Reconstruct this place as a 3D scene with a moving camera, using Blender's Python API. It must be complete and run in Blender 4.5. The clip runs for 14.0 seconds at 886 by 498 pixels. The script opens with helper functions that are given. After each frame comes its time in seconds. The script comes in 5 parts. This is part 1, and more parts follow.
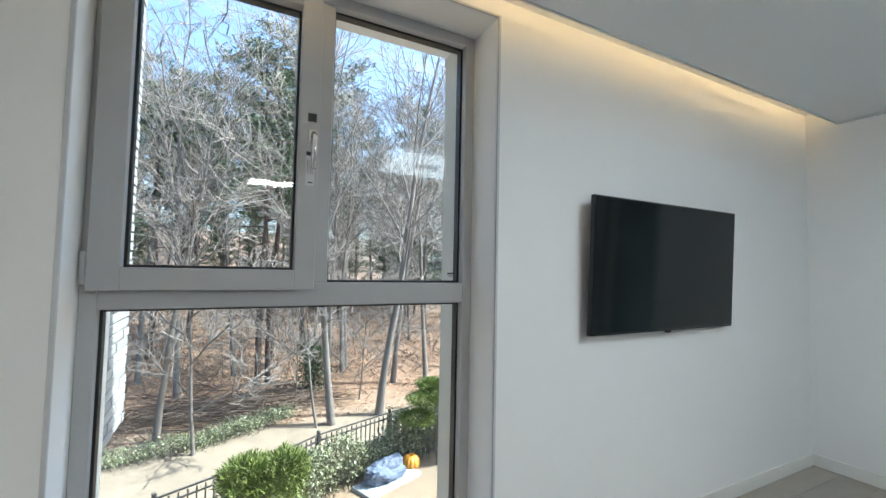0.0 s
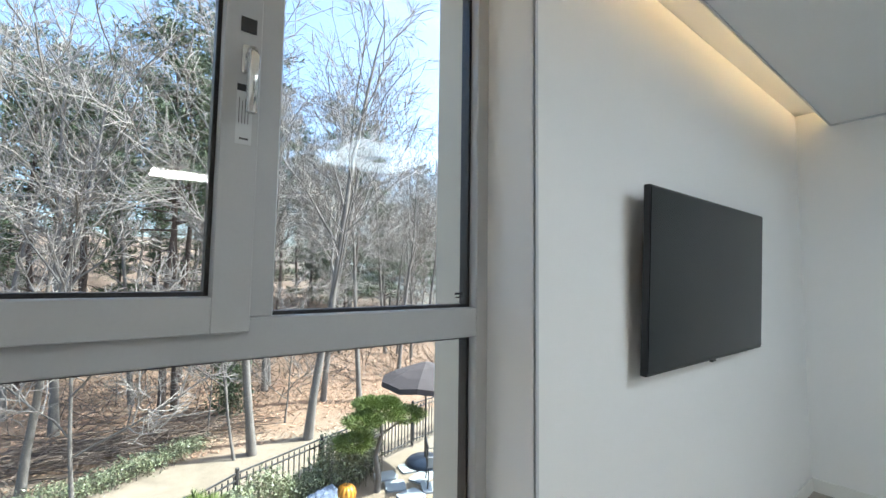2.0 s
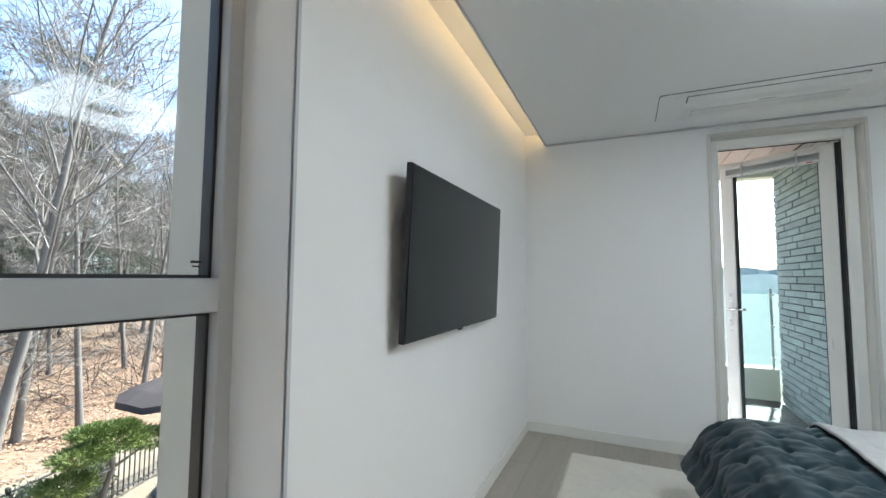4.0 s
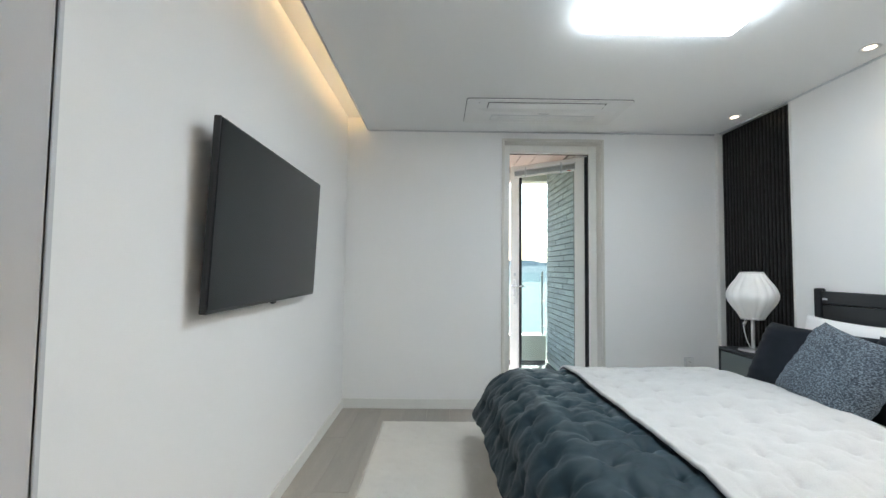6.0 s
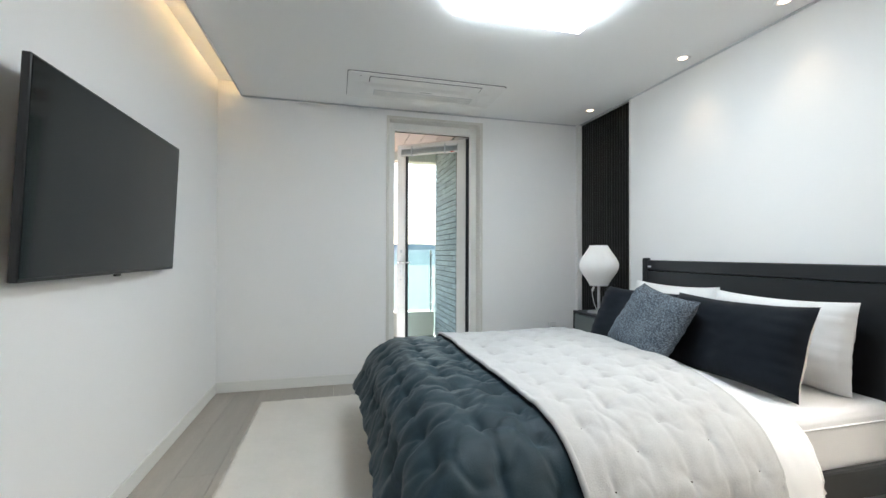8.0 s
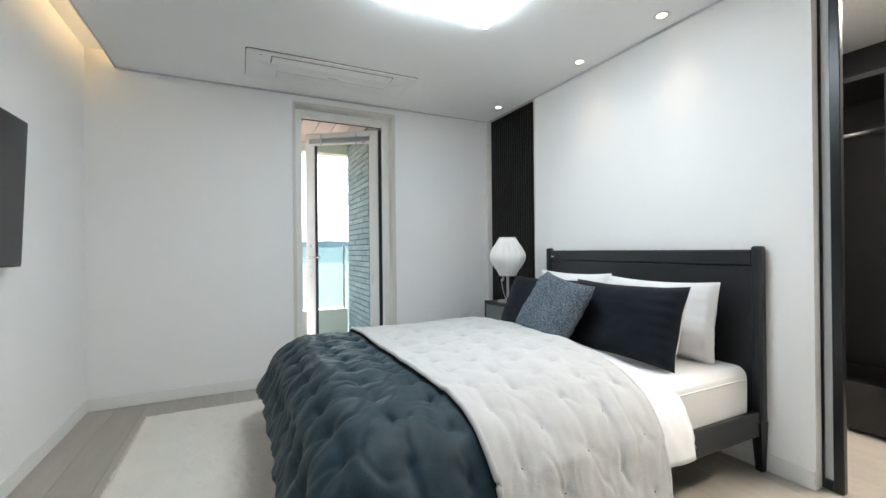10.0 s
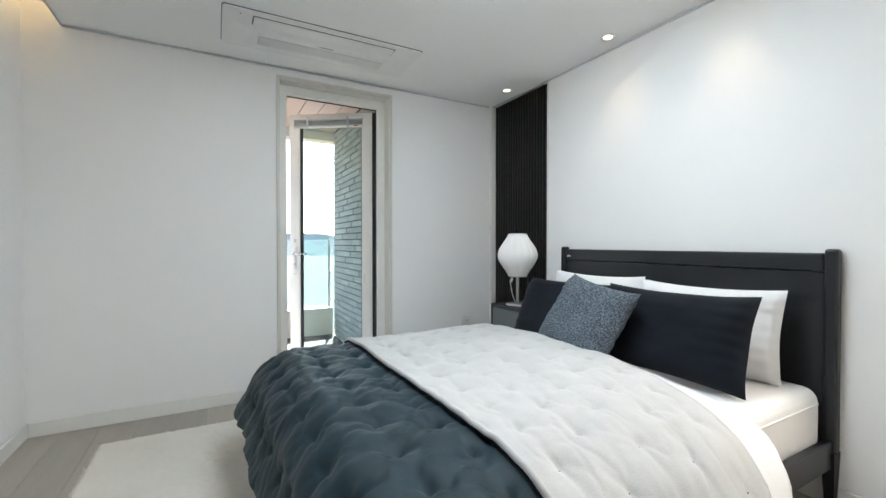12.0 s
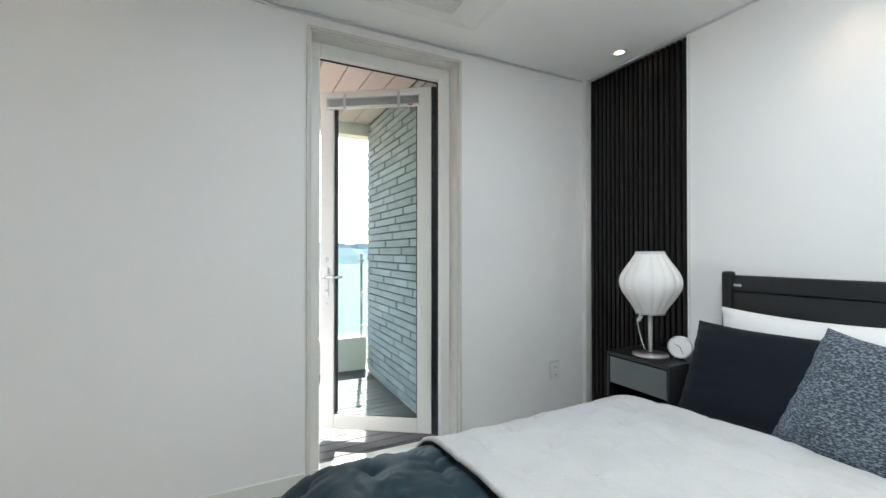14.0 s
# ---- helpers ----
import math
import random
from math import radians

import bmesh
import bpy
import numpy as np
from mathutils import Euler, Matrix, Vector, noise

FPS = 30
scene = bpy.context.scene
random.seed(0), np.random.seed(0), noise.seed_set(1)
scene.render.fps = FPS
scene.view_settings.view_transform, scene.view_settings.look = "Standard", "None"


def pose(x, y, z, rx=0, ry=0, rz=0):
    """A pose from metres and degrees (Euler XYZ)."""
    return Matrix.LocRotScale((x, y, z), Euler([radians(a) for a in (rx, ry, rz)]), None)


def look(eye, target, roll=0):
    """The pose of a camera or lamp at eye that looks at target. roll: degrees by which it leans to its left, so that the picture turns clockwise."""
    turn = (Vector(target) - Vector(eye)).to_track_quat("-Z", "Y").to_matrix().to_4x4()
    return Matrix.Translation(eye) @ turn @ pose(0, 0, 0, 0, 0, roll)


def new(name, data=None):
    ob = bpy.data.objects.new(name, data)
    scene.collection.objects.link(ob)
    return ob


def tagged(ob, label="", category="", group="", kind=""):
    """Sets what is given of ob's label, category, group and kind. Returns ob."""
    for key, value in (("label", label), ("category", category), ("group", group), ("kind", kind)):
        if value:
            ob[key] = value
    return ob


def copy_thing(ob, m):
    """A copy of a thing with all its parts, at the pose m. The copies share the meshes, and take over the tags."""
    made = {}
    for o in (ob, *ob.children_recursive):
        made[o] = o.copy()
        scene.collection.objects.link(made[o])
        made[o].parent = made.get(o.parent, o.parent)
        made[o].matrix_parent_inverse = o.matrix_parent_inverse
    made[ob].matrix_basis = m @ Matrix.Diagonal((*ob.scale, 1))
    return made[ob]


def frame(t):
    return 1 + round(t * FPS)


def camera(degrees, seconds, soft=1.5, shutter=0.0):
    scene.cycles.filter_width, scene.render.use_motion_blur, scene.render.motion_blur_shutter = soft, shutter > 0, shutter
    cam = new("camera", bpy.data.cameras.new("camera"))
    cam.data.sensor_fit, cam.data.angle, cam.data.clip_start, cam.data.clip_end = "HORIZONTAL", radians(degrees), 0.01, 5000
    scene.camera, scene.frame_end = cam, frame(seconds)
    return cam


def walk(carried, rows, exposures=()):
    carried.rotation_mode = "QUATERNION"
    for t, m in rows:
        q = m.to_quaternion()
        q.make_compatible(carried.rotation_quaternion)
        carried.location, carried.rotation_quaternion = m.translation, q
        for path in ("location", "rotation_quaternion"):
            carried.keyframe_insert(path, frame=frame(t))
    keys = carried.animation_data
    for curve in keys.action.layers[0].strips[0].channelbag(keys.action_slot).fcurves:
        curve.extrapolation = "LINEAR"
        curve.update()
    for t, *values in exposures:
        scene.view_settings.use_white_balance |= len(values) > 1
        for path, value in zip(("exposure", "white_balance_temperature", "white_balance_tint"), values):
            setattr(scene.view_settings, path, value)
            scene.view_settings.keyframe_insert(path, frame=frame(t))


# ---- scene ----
cam = camera(93.8, 14.0)
PATH = [
    (0, (0.242, -0.05, 1.338), (1.156, 1.726, 1.435), 1.2),
    (0.5, (0.304, 0.188, 1.353), (1.238, 1.952, 1.485), 0.8),
    (1, (0.329, 0.368, 1.372), (1.316, 2.102, 1.503), 1.0),
    (1.5, (0.33, 0.541, 1.387), (1.409, 2.22, 1.519), 1.0),
    (2, (0.325, 0.63, 1.369), (1.525, 2.224, 1.506), 0.8),
    (2.5, (0.322, 0.632, 1.36), (1.664, 2.109, 1.493), 0.9),
    (3, (0.345, 0.634, 1.355), (1.867, 1.925, 1.483), 0.9),
    (3.5, (0.391, 0.628, 1.32), (2.078, 1.693, 1.454), 0.6),
    (3.8, (0.424, 0.627, 1.306), (2.2, 1.539, 1.428), 0.8),
    (4, (0.429, 0.621, 1.284), (2.253, 1.431, 1.418), 0.4),
    (4.2, (0.438, 0.621, 1.282), (2.295, 1.353, 1.408), 0.6),
    (6.3, (0.351, 0.582, 1.186), (2.347, 0.486, 1.268), 0.4),
    (6.5, (0.33, 0.563, 1.178), (2.324, 0.427, 1.247), 0.3),
    (7, (0.316, 0.53, 1.146), (2.3, 0.279, 1.186), 0.3),
    (7.5, (0.306, 0.505, 1.143), (2.271, 0.133, 1.165), 0.2),
    (8, (0.309, 0.48, 1.129), (2.246, -0.016, 1.151), 0.2),
    (8.5, (0.309, 0.462, 1.118), (2.208, -0.164, 1.138), 0.1),
    (9, (0.299, 0.456, 1.105), (2.156, -0.286, 1.122), 0.0),
    (9.2, (0.307, 0.453, 1.098), (2.15, -0.324, 1.113), -0.1),
    (11.3, (0.505, 0.439, 1.098), (2.259, -0.522, 1.077), -0.2),
    (11.5, (0.568, 0.453, 1.104), (2.317, -0.517, 1.08), 0.0),
    (12, (0.75, 0.45, 1.125), (2.503, -0.512, 1.099), 0.0),
    (12.5, (0.923, 0.433, 1.139), (2.688, -0.506, 1.108), -0.0),
    (13, (1.186, 0.432, 1.17), (2.969, -0.473, 1.14), 0.0),
    (13.5, (1.496, 0.424, 1.175), (3.281, -0.478, 1.166), 0.1),
    (14, (1.807, 0.383, 1.198), (3.593, -0.518, 1.213), 0.0),
]
walk(cam, [(t, look(eye, target, roll)) for t, eye, target, roll in PATH], exposures=[(0.0, 1.90, 5780, 6.5), (2.0, 1.95, 5820, 7.0), (4.2, 2.04, 5920, 8.0), (6.5, 2.24, 6080, 10.0), (9.0, 2.30, 6100, 10.0), (14.0, 2.31, 6140, 10.5)])

# ---- light ----
SUN_ELEV, SUN_AZ = 46.0, 17.0          # azimuth in degrees from +x towards -y
world = bpy.data.worlds.new("sky")
scene.world = world
world.use_nodes = True
_n = world.node_tree.nodes
_sky = _n.new("ShaderNodeTexSky")
_sky.sky_type, _sky.sun_disc = "NISHITA", False
_sky.sun_elevation, _sky.sun_rotation = radians(SUN_ELEV), radians(90 + SUN_AZ)
_sky.air_density, _sky.dust_density, _sky.ozone_density = 1.0, 3.0, 1.0
_n["Background"].inputs["Strength"].default_value = 0.15
world.node_tree.links.new(_sky.outputs[0], _n["Background"].inputs[0])
sun = new("sun", bpy.data.lights.new("sun", "SUN"))
sun.data.energy, sun.data.angle, sun.data.color = 4.5, radians(0.5), (1.0, 0.93, 0.82)
_e, _a = radians(SUN_ELEV), radians(-SUN_AZ)
sun.matrix_world = look((0, 0, 20), (-20 * math.cos(_e) * math.cos(_a), -20 * math.cos(_e) * math.sin(_a), 20 - 20 * math.sin(_e)))

LED_PANEL, LED_COVE, LED_SPOT, LED_CLOSET = 3.9, 4.8, 1.5, 25.0


# ---- materials ----
def material(name, color, rough=0.6, metal=0.0, vary=0.06, scale=8.0, fine=120.0, bump=0.0, spec=0.5, stretch=(1, 1, 1), sheen=0.0, coat=0.0):
    """A surface with colour variation at two scales and a fine relief."""
    m = bpy.data.materials.new(name)
    m.use_nodes = True
    nt = m.node_tree
    p = nt.nodes["Principled BSDF"]
    co = nt.nodes.new("ShaderNodeTexCoord")
    mp = nt.nodes.new("ShaderNodeMapping")
    mp.inputs["Scale"].default_value = stretch
    nt.links.new(co.outputs["Object"], mp.inputs[0])
    big, small = nt.nodes.new("ShaderNodeTexNoise"), nt.nodes.new("ShaderNodeTexNoise")
    for node, s in ((big, scale), (small, fine)):
        node.inputs["Scale"].default_value, node.inputs["Detail"].default_value = s, 4.0
        nt.links.new(mp.outputs[0], node.inputs["Vector"])
    add = nt.nodes.new("ShaderNodeMath")
    add.operation = "ADD"
    nt.links.new(big.outputs["Fac"], add.inputs[0])
    nt.links.new(small.outputs["Fac"], add.inputs[1])
    ramp = nt.nodes.new("ShaderNodeMapRange")
    ramp.inputs["From Min"].default_value, ramp.inputs["From Max"].default_value = 0.65, 1.35
    ramp.inputs["To Min"].default_value, ramp.inputs["To Max"].default_value = 1 - vary, 1 + vary
    nt.links.new(add.outputs[0], ramp.inputs["Value"])
    mul = nt.nodes.new("ShaderNodeVectorMath")
    mul.operation = "SCALE"
    mul.inputs[0].default_value = color
    nt.links.new(ramp.outputs[0], mul.inputs["Scale"])
    nt.links.new(mul.outputs[0], p.inputs["Base Color"])
    p.inputs["Roughness"].default_value, p.inputs["Metallic"].default_value = rough, metal
    p.inputs["Specular IOR Level"].default_value = spec
    p.inputs["Sheen Weight"].default_value = sheen
    p.inputs["Coat Weight"].default_value = coat
    if bump:
        b = nt.nodes.new("ShaderNodeBump")
        b.inputs["Strength"].default_value, b.inputs["Distance"].default_value = bump, 0.004
        nt.links.new(small.outputs["Fac"], b.inputs["Height"])
        nt.links.new(b.outputs[0], p.inputs["Normal"])
    return m


def emitter(name, color, strength):
    m = bpy.data.materials.new(name)
    m.use_nodes = True
    nt = m.node_tree
    nt.nodes.remove(nt.nodes["Principled BSDF"])
    e = nt.nodes.new("ShaderNodeEmission")
    e.inputs[0].default_value, e.inputs[1].default_value = (*color, 1), strength
    nt.links.new(e.outputs[0], nt.nodes["Material Output"].inputs[0])
    return m


def glazing(name, tint, gloss=1.0):
    """A clear pane: it lets light through, and mirrors by its angle."""
    m = bpy.data.materials.new(name)
    m.use_nodes = True
    nt = m.node_tree
    nt.nodes.remove(nt.nodes["Principled BSDF"])
    clear, mirror, mix, face, power, rng = (nt.nodes.new(k) for k in ("ShaderNodeBsdfTransparent", "ShaderNodeBsdfGlossy", "ShaderNodeMixShader", "ShaderNodeLayerWeight", "ShaderNodeMath", "ShaderNodeMapRange"))
    clear.inputs[0].default_value = (*tint, 1)
    mirror.inputs["Roughness"].default_value = 0.0
    power.operation = "POWER"
    power.inputs[1].default_value = 5.0
    rng.inputs["To Min"].default_value, rng.inputs["To Max"].default_value = 0.014 * gloss, 0.8
    nt.links.new(face.outputs["Facing"], power.inputs[0])
    nt.links.new(power.outputs[0], rng.inputs["Value"])
    nt.links.new(rng.outputs[0], mix.inputs[0])
    nt.links.new(clear.outputs[0], mix.inputs[1])
    nt.links.new(mirror.outputs[0], mix.inputs[2])
    nt.links.new(mix.outputs[0], nt.nodes["Material Output"].inputs[0])
    return m


def per_piece(m, low, high):
    """Makes a material's colour differ from piece to piece."""
    nt = m.node_tree
    info = nt.nodes.new("ShaderNodeObjectInfo")
    rng = nt.nodes.new("ShaderNodeMapRange")
    rng.inputs["To Min"].default_value, rng.inputs["To Max"].default_value = low, high
    nt.links.new(info.outputs["Random"], rng.inputs["Value"])
    base = nt.nodes["Principled BSDF"].inputs["Base Color"]
    src = base.links[0].from_socket
    mul = nt.nodes.new("ShaderNodeVectorMath")
    mul.operation = "SCALE"
    nt.links.new(src, mul.inputs[0])
    nt.links.new(rng.outputs[0], mul.inputs["Scale"])
    nt.links.new(mul.outputs[0], base)
    return m


WALLPAPER = material("wallpaper", (0.86, 0.86, 0.855), 0.85, vary=0.012, scale=1.5, fine=260, bump=0.10, spec=0.2)
CEILING = material("ceiling_paper", (0.86, 0.865, 0.86), 0.85, vary=0.012, scale=1.2, fine=240, bump=0.10, spec=0.2)
TRIM = material("trim_paint", (0.78, 0.78, 0.75), 0.45, vary=0.015, scale=3, fine=90, bump=0.02)
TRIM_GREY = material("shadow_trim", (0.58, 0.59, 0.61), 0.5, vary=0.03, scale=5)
FRAME = material("window_frame_foil", (0.43, 0.437, 0.445), 0.42, vary=0.02, scale=4, fine=160, bump=0.03)
DOOR_WHITE = material("door_frame_white", (0.80, 0.795, 0.76), 0.38, vary=0.015, scale=4, fine=160, bump=0.02)
CASING = material("beige_casing_paint", (0.67, 0.655, 0.605), 0.45, vary=0.015, scale=4, fine=160, bump=0.02)
GASKET = material("black_gasket", (0.012, 0.013, 0.015), 0.45, vary=0.1)
STEEL = material("brushed_steel", (0.62, 0.62, 0.62), 0.28, 1.0, vary=0.04, scale=20, fine=300)
KNOT = material("brown_thread", (0.10, 0.085, 0.075), 0.8)
HANDLE = material("satin_metal", (0.80, 0.80, 0.80), 0.20, 1.0, vary=0.02, scale=20)
CHROME = material("chrome", (0.75, 0.75, 0.75), 0.08, 1.0, vary=0.01)
BLACK_WOOD = material("black_stained_wood", (0.011, 0.013, 0.016), 0.40, vary=0.18, scale=3, fine=60, bump=0.05, stretch=(1, 8, 8))
BLACK_SLAT = material("black_slat_wood", (0.0060, 0.0056, 0.0052), 0.33, vary=0.10, scale=6, fine=90, bump=0.02, spec=0.34, stretch=(8, 8, 1))
GREY_DRAWER = material("grey_green_lacquer", (0.105, 0.125, 0.122), 0.4, vary=0.05, scale=5)
TV_BODY = material("black_plastic", (0.007, 0.0075, 0.009), 0.30, vary=0.05)
TV_SCREEN = material("matt_screen", (0.0055, 0.0078, 0.0088), 0.09, vary=0.02, spec=0.32)
WHITE_PLASTIC = material("white_plastic", (0.80, 0.80, 0.79), 0.35, vary=0.01)
GREY_PLASTIC = material("pale_grey_plastic", (0.55, 0.57, 0.58), 0.4, vary=0.02)
DARK_PLASTIC = material("dark_plastic", (0.03, 0.03, 0.03), 0.4)
SHADE = material("lamp_shade_fabric", (0.82, 0.81, 0.79), 0.7, vary=0.015, scale=10, fine=300, bump=0.05, sheen=0.2)
QUILT_WHITE = material("pale_velvet_quilt", (0.49, 0.488, 0.482), 0.85, vary=0.07, scale=9, fine=220, bump=0.25, spec=0.12, sheen=0.15)
QUILT_DARK = material("slate_velvet_quilt", (0.0155, 0.033, 0.044), 0.55, vary=0.22, scale=7, fine=220, bump=0.2, spec=0.22, sheen=0.05)
SHEET_WHITE = material("white_cotton", (0.79, 0.79, 0.795), 0.85, vary=0.02, scale=12, fine=320, bump=0.12, spec=0.15)
PILLOW_DARK = material("charcoal_velvet", (0.008, 0.011, 0.016), 0.75, vary=0.14, scale=8, fine=240, bump=0.15, spec=0.12, sheen=0.05)
PILLOW_BACK = material("oatmeal_linen", (0.62, 0.60, 0.56), 0.85, vary=0.04, scale=30, fine=400, bump=0.2)
COVE_LED = emitter("warm_led", (1.0, 0.66, 0.30), LED_COVE)
PANEL_LED = emitter("white_led", (0.90, 0.98, 1.0), LED_PANEL)
SPOT_LED = emitter("downlight_led", (1.0, 0.76, 0.48), LED_SPOT)
CLOSET_LED = emitter("closet_led", (1.0, 0.89, 0.74), LED_CLOSET)
GLASS = glazing("window_glass", (0.96, 0.985, 0.985), 1.3)
GLASS_DOOR = glazing("tinted_glass", (0.86, 0.955, 0.945), 1.0)
GLASS_OUTER = glazing("outer_glass", (0.98, 0.99, 0.99), 0.25)
CLOSET_BLACK = material("closet_board", (0.012, 0.012, 0.013), 0.4, vary=0.1)
CREAM = material("cream_render", (0.72, 0.70, 0.62), 0.75, vary=0.05, scale=3, fine=60, bump=0.1)


# ---- mesh helpers ----
def finish(bm, smooth=False):
    bmesh.ops.recalc_face_normals(bm, faces=bm.faces)
    if smooth:
        for f in bm.faces:
            f.smooth = True
    return bm


def part(name, bm, mat, parent=None, label="", smooth=False):
    """Links a bmesh as one mesh object, under a thing or a part."""
    finish(bm, smooth)
    me = bpy.data.meshes.new(name)
    bm.to_mesh(me)
    bm.free()
    me.materials.append(mat)
    ob = new(name, me)
    if parent:
        ob.parent = parent
    if label:
        tagged(ob, label)
    return ob


def thing(name, label, category, at=(0, 0, 0), turn=0.0, group="", kind=""):
    e = new(name)
    e.empty_display_size = 0.05
    e.matrix_basis = pose(*at, 0, 0, turn)
    return tagged(e, label, category, group, kind)


def box(x0, x1, y0, y1, z0, z1, bevel=0.0, seg=1, bm=None):
    """A box between two corners, its edges rounded by bevel."""
    b = bmesh.new()
    bmesh.ops.create_cube(b, size=1.0)
    bmesh.ops.scale(b, vec=(x1 - x0, y1 - y0, z1 - z0), verts=b.verts)
    bmesh.ops.translate(b, vec=((x0 + x1) / 2, (y0 + y1) / 2, (z0 + z1) / 2), verts=b.verts)
    if bevel:
        bmesh.ops.bevel(b, geom=b.edges[:], offset=bevel, segments=seg, affect="EDGES", profile=0.5)
    return joined(bm, b)


def joined(bm, b):
    if bm is None:
        return b
    me = bpy.data.meshes.new("tmp")
    b.to_mesh(me)
    b.free()
    bm.from_mesh(me)
    bpy.data.meshes.remove(me)
    return bm


def lathe(profile, seg=32, gore=0, depth=0.0, bm=None):
    """Turns a profile of (radius, height) about z; gore pinches it into ribs."""
    b = bm or bmesh.new()
    rings = []
    for r, z in profile:
        ring = []
        for i in range(seg):
            a = 2 * math.pi * i / seg
            k = 1 - depth * (1 - abs(math.sin(a * gore / 2))) if gore else 1
            ring.append(b.verts.new((r * k * math.cos(a), r * k * math.sin(a), z)))
        rings.append(ring)
    for lo, hi in zip(rings, rings[1:]):
        for i in range(seg):
            b.faces.new((lo[i], lo[(i + 1) % seg], hi[(i + 1) % seg], hi[i]))
    b.faces.new(rings[0][::-1])
    b.faces.new(rings[-1])
    return b


def tube(points, radius, seg=8, bm=None):
    """A round bar along points; radius is one number or one for each point."""
    b = bm or bmesh.new()
    pts = [Vector(p) for p in points]
    rad = radius if isinstance(radius, (list, tuple)) else [radius] * len(pts)
    rings = []
    for i, p in enumerate(pts):
        d = (pts[min(i + 1, len(pts) - 1)] - pts[max(i - 1, 0)]).normalized()
        u = d.cross(Vector((0, 0, 1)) if abs(d.z) < 0.9 else Vector((1, 0, 0))).normalized()
        v = d.cross(u)
        rings.append([b.verts.new(p + rad[i] * (u * math.cos(2 * math.pi * k / seg) + v * math.sin(2 * math.pi * k / seg))) for k in range(seg)])
    for lo, hi in zip(rings, rings[1:]):
        for k in range(seg):
            b.faces.new((lo[k], lo[(k + 1) % seg], hi[(k + 1) % seg], hi[k]))
    b.faces.new(rings[0][::-1])
    b.faces.new(rings[-1])
    return b


def disc(r, z0, z1, seg=32, at=(0, 0), bevel=0.0, bm=None):
    b = bmesh.new()
    prof = [(r - bevel, z0), (r, z0 + bevel), (r, z1 - bevel), (r - bevel, z1)] if bevel else [(r, z0), (r, z1)]
    lathe(prof, seg, bm=b)
    bmesh.ops.translate(b, vec=(*at, 0), verts=b.verts)
    return joined(bm, b)


def ring_frame(x0, x1, z0, z1, y0, y1, w, bevel=0.003, bm=None):
    """Four bars round a rectangle that stands in the x-z plane; w is the bar's width, or (left, right, bottom, top)."""
    l, r, bt, tp = w if isinstance(w, tuple) else (w, w, w, w)
    bm = box(x0, x0 + l, y0, y1, z0, z1, bevel, bm=bm)
    box(x1 - r, x1, y0, y1, z0, z1, bevel, bm=bm)
    box(x0 + l, x1 - r, y0, y1, z0, z0 + bt, bevel, bm=bm)
    box(x0 + l, x1 - r, y0, y1, z1 - tp, z1, bevel, bm=bm)
    return bm


def structure(name, bm, mat, label):
    return tagged(part(name, bm, mat), label, name.split("_")[0].rstrip("0123456789"), kind="structure")


# ---- the room ----
XW, XE, YS, YN, H = -1.4, 4.0, -1.87, 1.42, 2.42
WX0, WX1, WZ0, WZ1 = -0.17, 1.25, 0.05, 2.445      # window opening
DY0, DY1, DZ1 = -0.827, 0.038, 2.339               # door opening
COVE_Y, COVE_Z = 1.235, 2.53

# north wall with the window opening through it
bm = box(XW - 0.2, WX0, YN, 1.85, -0.3, 2.9)
box(WX1, XE + 0.25, YN, 1.85, -0.3, 2.9, bm=bm)
box(WX0, WX1, YN, 1.85, -0.3, WZ0, bm=bm)
box(WX0, WX1, YN, 1.85, WZ1, 2.9, bm=bm)
structure("wall_north", bm, WALLPAPER, "white wallpapered wall with a tall window recess")
# east wall with the door opening through it
bm = box(XE, XE + 0.25, DY1, YN, -0.3, 2.9)
box(XE, XE + 0.25, -3.5, DY0, -0.3, 2.9, bm=bm)
box(XE, XE + 0.25, DY0, DY1, DZ1, 2.9, bm=bm)
structure("wall_east", bm, WALLPAPER, "white wallpapered wall with the balcony door")
# south wall, from the slat panel to the walk-in closet
bm = box(1.285, 3.25, YS - 0.10, YS, 0, 2.5)
box(3.25, 3.965, YS - 0.10, YS - 0.045, 0, 2.5, bm=bm)
box(XW, -0.7, YS - 0.10, YS, 0, 2.5, bm=bm)
structure("wall_south", bm, WALLPAPER, "white wallpapered wall behind the headboard")
structure("trim_corner", box(3.965, XE, YS - 0.10, YS + 0.035, 0, H, 0.003), TRIM, "narrow white corner trim beside the slat panel")
structure("trim_panel", box(3.238, 3.252, YS - 0.045, YS + 0.006, 0, H - 0.002, 0.002), TRIM, "thin white edge trim of the slat panel")
structure("wall_west", box(XW - 0.2, XW, -3.5, YN, -0.3, 2.9), WALLPAPER, "plain white wall at the room's end")
# closet shell
structure("wall_closet_back", box(XW, XE, -3.5, -3.3, 0, 2.6), CLOSET_BLACK, "black back wall of the walk-in closet")
structure("wall_closet_side", box(2.3, 2.4, -3.3, YS - 0.10, 0, 2.6), CLOSET_BLACK, "black side wall of the walk-in closet")

structure("floor_slab", box(XW - 0.2, XE + 0.25, -3.5, 1.85, -0.3, -0.012), CREAM, "floor slab under the planks")
